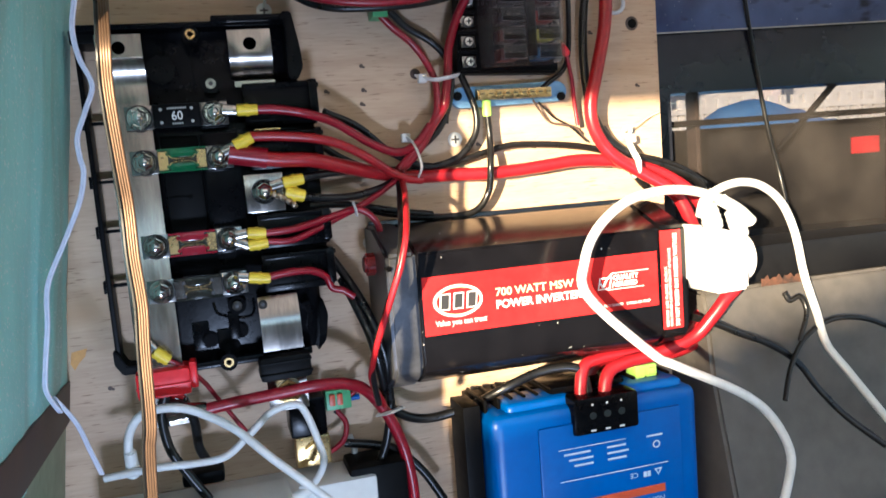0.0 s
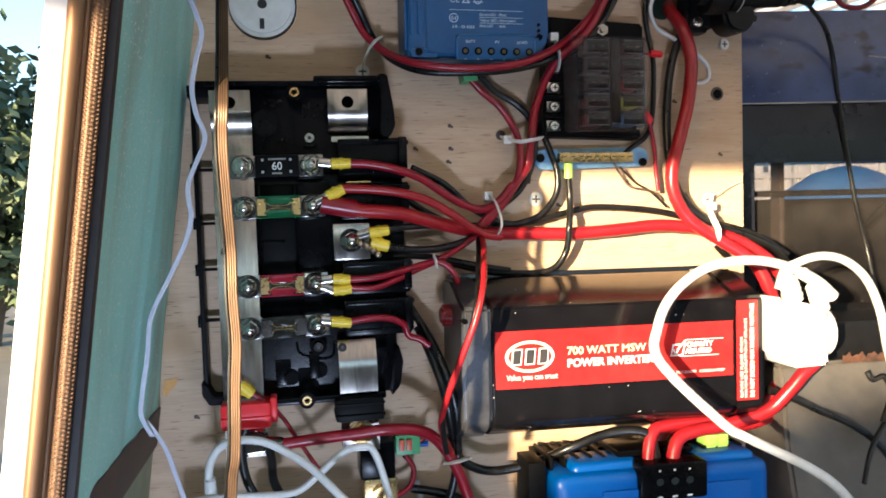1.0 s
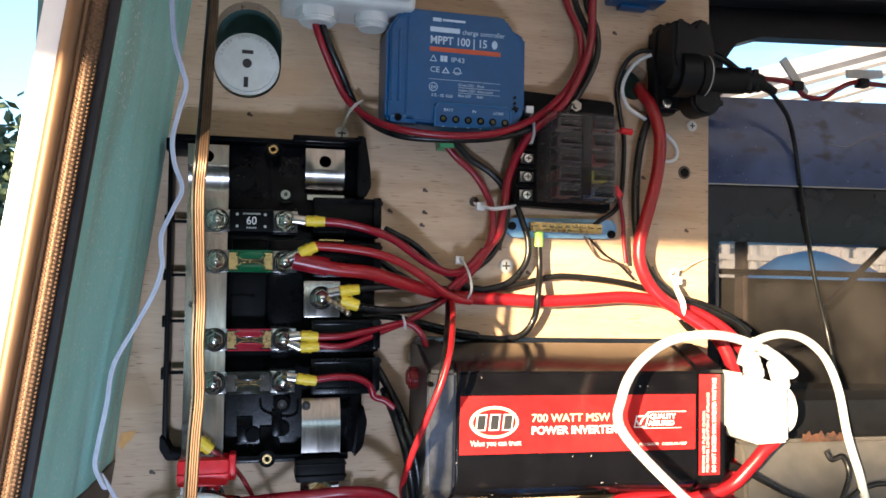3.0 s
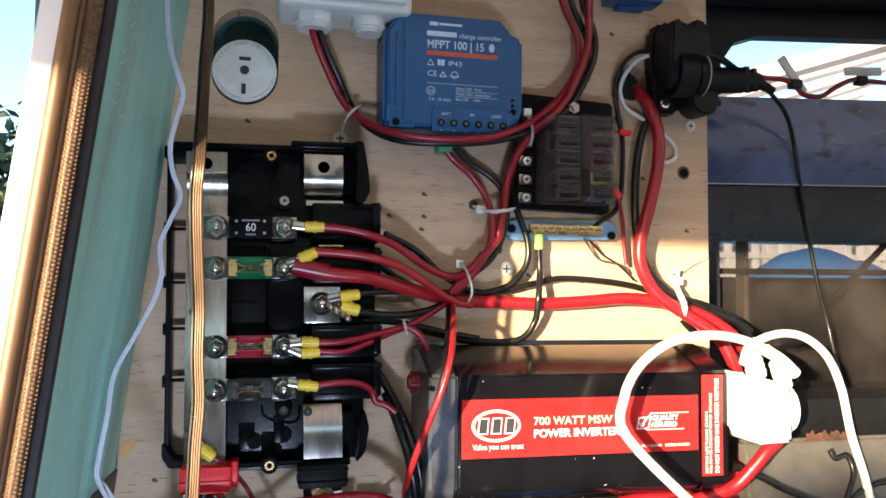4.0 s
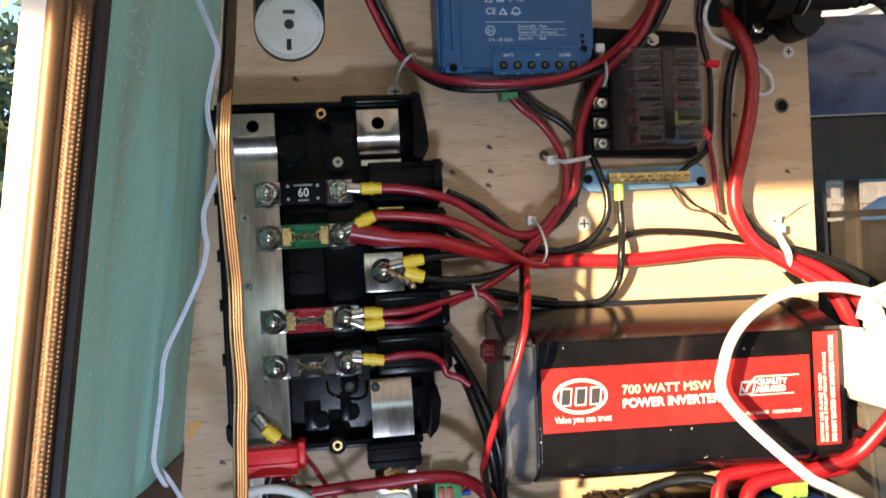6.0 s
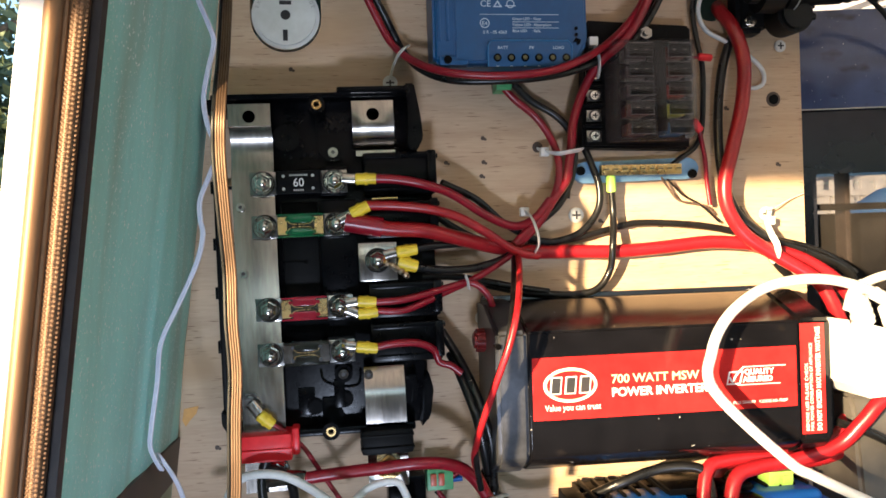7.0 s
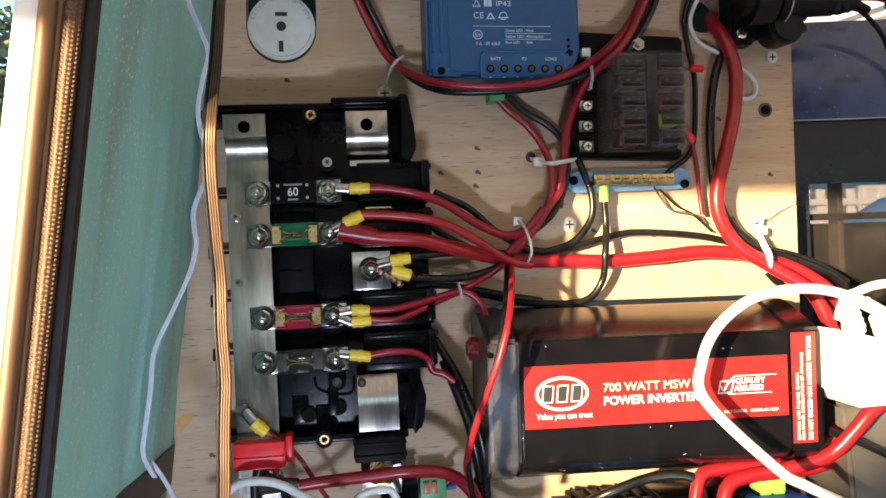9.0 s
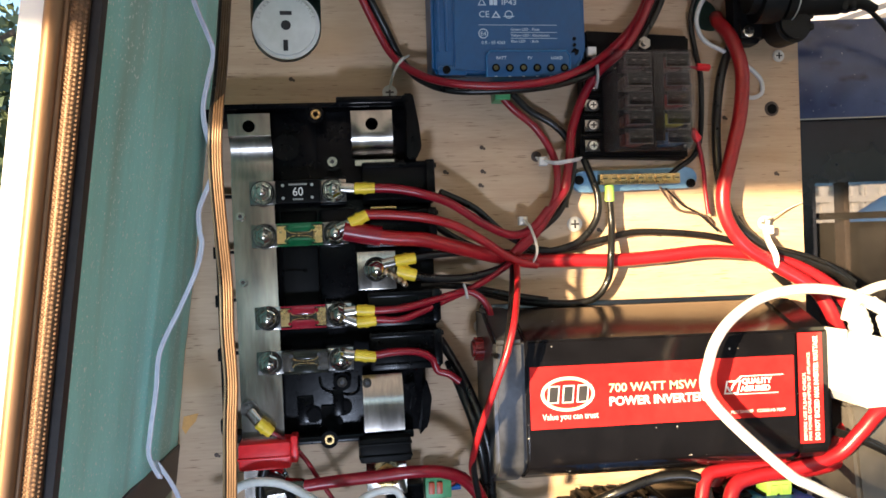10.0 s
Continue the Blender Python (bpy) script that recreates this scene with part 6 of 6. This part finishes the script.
U3 = cable("black_lead", [(0.180, -0.060, -0.164), (0.194, -0.060, -0.169), (0.206, -0.062, -0.174), (0.226, -0.062, -0.184), (0.250, -0.068, -0.195), (0.274, -0.074, -0.213), (0.287, -0.085, -0.237), (0.302, -0.100, -0.260), (0.322, -0.120, -0.282)], 0.0030, CABLE_BLACK, "thin black lead trailing over the grey panel", BLK)
U4 = cable("black_lead", [(0.243, -0.095, -0.237), (0.261, -0.082, -0.214), (0.283, -0.074, -0.194), (0.315, -0.070, -0.182), (0.350, -0.072, -0.185), (0.386, -0.080, -0.201)], 0.0022, CABLE_BLACK, "black lead curling over the grey panel", BLK)
U5 = cable("black_lead", [(0.273, -0.062, -0.154), (0.277, -0.064, -0.161), (0.288, -0.064, -0.159), (0.291, -0.068, -0.173), (0.278, -0.074, -0.195)], 0.0022, CABLE_BLACK, "bent black lead below the rusted sill", BLK)


# ---- small fixings ----
screw(0.0, 0.0, 0.0, 0.0062, ZINC, label="large bright screw in the sunlit board")
screw(0.179, 0.136, 0.0, 0.0050, ZINC, label="countersunk screw near the board edge")
screw(*[[(-0.146, -0.000, 0.107)][0][i] for i in (0, 2)], 0.0, 0.0058, OLD_WHITE, label="pan head screw under a cable tie")
screw(*[[(-0.030, -0.000, 0.055)][0][i] for i in (0, 2)], 0.0, 0.0042, BROWN, label="dull brown screw under a cable tie")
screw(*[[(-0.079, -0.000, -0.079)][0][i] for i in (0, 2)], 0.0, 0.0058, ZINC, label="pan head screw beside the inverter")
screw(*[[(0.162, -0.000, -0.003)][0][i] for i in (0, 2)], 0.0, 0.0060, ZINC, label="bright screw holding a cable tie in the sun")
hole = solid("bolt_hole", ring(0.172, 0.092, -0.004, 0.0004, 0.0040, 0.0062), BROWN, "burnt edge of a drilled hole", "hole", "screw holes in the board", "structure")
part("plug", stud(0.1722, 0.0918, -0.004, 0.0008, 0.0052, 18, 0.001), BLACK_MATT, hole)


def tie(pts, label, head=None, w=0.0030):
    t = solid("cable_tie", tube(pts, w, 8, 6, 0.35), TIE, label, "cable tie", "cable ties")
    if head:
        h = Vector(head)
        part("head", box(h.x - 0.0035, h.x + 0.0035, -h.y - 0.003, -h.y + 0.003, h.z - 0.0035, h.z + 0.0035, 0.001), TIE, t)
    return t


tie([(-0.146, -0.004, 0.110), (-0.144, -0.012, 0.117), (-0.141, -0.022, 0.123), (-0.137, -0.026, 0.127), (-0.133, -0.018, 0.131)], "white nylon tie screwed beside the controller leads")
tie([(0.008, -0.030, 0.131), (0.011, -0.034, 0.123), (0.012, -0.034, 0.112), (0.013, -0.026, 0.106)], "white nylon tie round the controller leads", [(0.008, -0.032, 0.131)][0])
tie([(-0.030, -0.004, 0.053), (-0.025, -0.012, 0.050), (-0.020, -0.024, 0.047), (-0.011, -0.026, 0.048), (0.002, -0.014, 0.051)], "white nylon tie round the upright bundle", [(-0.027, -0.010, 0.050)][0])
tie([(-0.046, -0.010, 0.003), (-0.044, -0.026, -0.000), (-0.042, -0.036, -0.010), (-0.040, -0.036, -0.021), (-0.042, -0.030, -0.029)], "white nylon tie round the crossing bundle", [(-0.046, -0.016, 0.003)][0])
tie([(0.164, -0.004, 0.001), (0.158, -0.010, -0.011), (0.154, -0.022, -0.020), (0.154, -0.030, -0.029), (0.155, -0.028, -0.037), (0.157, -0.016, -0.042)], "white nylon tie holding the thick red cables", [(0.160, -0.010, -0.009)][0])
tie([(-0.098, -0.046, -0.044), (-0.097, -0.048, -0.048), (-0.096, -0.046, -0.053)], "small white tie round the pink fuse leads")
tie([(-0.093, -0.044, -0.209), (-0.084, -0.052, -0.206), (-0.073, -0.044, -0.206)], "pale tie round the lower bundle")
tie([(0.158, -0.010, -0.001), (0.167, -0.008, 0.002), (0.181, -0.004, 0.008), (0.195, -0.002, 0.013)], "loose tail of a cable tie on the board", w=0.0010)
clampx = solid("lug_clamp", join(box(-0.074, -0.067, 0.030, 0.048, -0.100, -0.085, 0.001), rod((-0.070, -0.040, -0.100), (-0.070, -0.040, -0.110), 0.0030, 10)), STEEL, "small bright lug on the inverter terminal", "lug")

# adhesive clips on the upper pane
for a, b, tilt in (([(0.308, 0.024, 0.200)][0], [(0.307, 0.020, 0.191)][0], 52), ([(0.391, 0.024, 0.210)][0], [(0.384, 0.020, 0.200)][0], -4)):
    cl = thing("adhesive_clip", "pale adhesive cable clip stuck on the pane", "clip", a, "clips on the pane")
    pl = box(-0.022, 0.022, -0.0015, 0.0015, -0.0045, 0.0045, 0.0012)
    pl.transform(Matrix.Translation(a) @ Matrix.Rotation(radians(tilt), 4, "Y"))
    part("pad", pl, TIE, cl)
    part("clamp", box(b[0] - 0.006, b[0] + 0.006, -b[1] - 0.004, -b[1] + 0.005, b[2] - 0.006, b[2] + 0.003, 0.0015), RUBBER, cl)

# module with the green terminal at the foot of the board
MO = thing("relay_module", "small black module with a green and orange terminal", "module", (-0.14, -0.02, -0.21))
part("body", join(box(-0.166, -0.138, 0.004, 0.036, -0.226, -0.196, 0.002)), BLACK, MO)
part("brass_clamp", join(box(-0.163, -0.136, 0.010, 0.030, -0.252, -0.228, 0.002), stud(-0.150, -0.240, 0.030, 0.034, 0.007, 6)), BRASS, MO)
part("terminal_block", box(-0.136, -0.116, 0.006, 0.024, -0.212, -0.196, 0.001), GREEN_PLUG, MO, "green screw terminal block")
for x in (-0.1335, -0.1275):
    part("lever", box(x, x + 0.0045, 0.0238, 0.0262, -0.208, -0.199, 0.0006), LABEL_ORANGE, MO, "orange lever")
part("ferrule", join(rod((-0.116, -0.016, -0.201), (-0.108, -0.018, -0.200), 0.0024, 10), rod((-0.116, -0.014, -0.207), (-0.108, -0.016, -0.206), 0.0024, 10)), BLUE_BRIGHT, MO, "blue ferrules")

# power strip with two white adaptors
PS = thing("power_strip", "grey power strip lying at the foot of the board", "power strip", (-0.22, -0.03, -0.28))
part("body", box(-0.315, -0.110, 0.004, 0.050, -0.310, -0.262, 0.004), WHITE_PLASTIC, PS)
part("cover", box(-0.130, -0.085, 0.006, 0.046, -0.300, -0.256, 0.004), BLACK_MATT, PS)
AD = thing("usb_adaptor", "white phone charger plugged in at the foot of the board", "charger", (-0.285, -0.05, -0.26), "white adaptors")
part("body", box(-0.310, -0.272, 0.030, 0.072, -0.300, -0.250, 0.004, 3), WHITE_PLASTIC, AD)
part("port", box(-0.296, -0.284, 0.045, 0.052, -0.2502, -0.2496), INK_BLACK, AD)
AE = thing("laptop_adaptor", "long white power adaptor lying at the foot of the board", "charger", (-0.21, -0.05, -0.26), "white adaptors")
part("body", box(-0.256, -0.176, 0.030, 0.076, -0.305, -0.257, 0.006, 3), WHITE_PLASTIC, AE)
part("seam", box(-0.2212, -0.2206, 0.0758, 0.0764, -0.303, -0.259), INK_GREY, AE)
part("strain_relief", rod((-0.176, -0.052, -0.268), (-0.160, -0.052, -0.262), 0.0055, 12, 0.001, 0.0035), WHITE_PLASTIC, AE)
part("black_plug", box(-0.252, -0.222, 0.020, 0.040, -0.250, -0.240, 0.003), BLACK_MATT, PS)

settle(MO, 0.007, 0.006)
settle(PS, 0.012, 0.008)
settle(AD, 0.012, 0.008)
settle(AE, 0.012, 0.008)

# crumpled cloth low beside the board
clo = bmesh.new()
bmesh.ops.create_grid(clo, x_segments=40, y_segments=30, size=0.5)
for v in clo.verts:
    u, w = v.co.x, v.co.y
    h = 0.5 * noise.noise(Vector((u * 4, w * 4, 0))) + 0.3 * noise.noise(Vector((u * 9, w * 9, 3)))
    v.co = Vector((0.33 + u * 0.26, -0.16 - w * 0.10 - h * 0.02, -0.375 + w * 0.05 + h * 0.035 + u * 0.09 - 0.05 * abs(u)))
bmesh.ops.solidify(clo, geom=clo.faces[:], thickness=0.004)
solid("cloth", clo, CLOTH, "crumpled grey-mauve cloth with mustard patches", "cloth")

# ---- outside the window ----
PG = thing("pergola", "pale timber pergola outside the upper pane", "pergola", (4.0, 6.0, -1.15))
for i in range(7):
    y = 5.0 + i * 0.55
    part("rafter", rod((0.4 + i * 0.45, y, 0.62 + i * 0.02), (6.4 + i * 0.3, y + 1.2, 2.6), 0.04, 4), TIMBER, PG)
part("roof_beam", rod((1.2, 5.2, 0.95), (7.5, 7.6, 3.2), 0.16, 4), TIMBER, PG)
part("roof_beam", rod((0.9, 6.0, 0.55), (7.5, 8.0, 2.1), 0.13, 4), FENCE, PG)
for x in (2.6, 4.4, 6.2):
    part("post", box(x, x + 0.13, -7.2, -7.05, -1.15, 1.6), TIMBER, PG)
HS = thing("house_wall", "pale weatherboard wall beyond the pergola", "house", (5.0, 10.0, -1.15))
for i in range(14):
    part("board", box(2.5, 12.0, -10.05 - 0.01 * (i % 2), -10.0, -1.15 + i * 0.19, -0.97 + i * 0.19), FENCE, HS)
FE = thing("fence", "pale picket fence outside the lower pane", "fence", (2.5, 7.0, -1.15))
for i in range(26):
    x = 3.6 + i * 0.16
    part("picket", box(x, x + 0.08, -6.52, -6.48, -1.15, 0.52, 0.005), FENCE, FE)
part("rail", box(3.5, 7.9, -6.48, -6.44, 0.36, 0.42), FENCE, FE)
TP = bmesh.new()
bmesh.ops.create_uvsphere(TP, u_segments=36, v_segments=20, radius=1)
for v in TP.verts:
    n0 = noise.noise(Vector((v.co.x * 2.2, v.co.y * 2.2, v.co.z * 2.2)))
    v.co = Vector((4.5 + v.co.x * 1.3, 5.2 + v.co.y * 0.7, -0.55 + max(v.co.z, -0.75) * (0.88 + 0.14 * n0)))
solid("covered_load", TP, TARP, "blue tarpaulin over a rounded load outside", "tarpaulin")
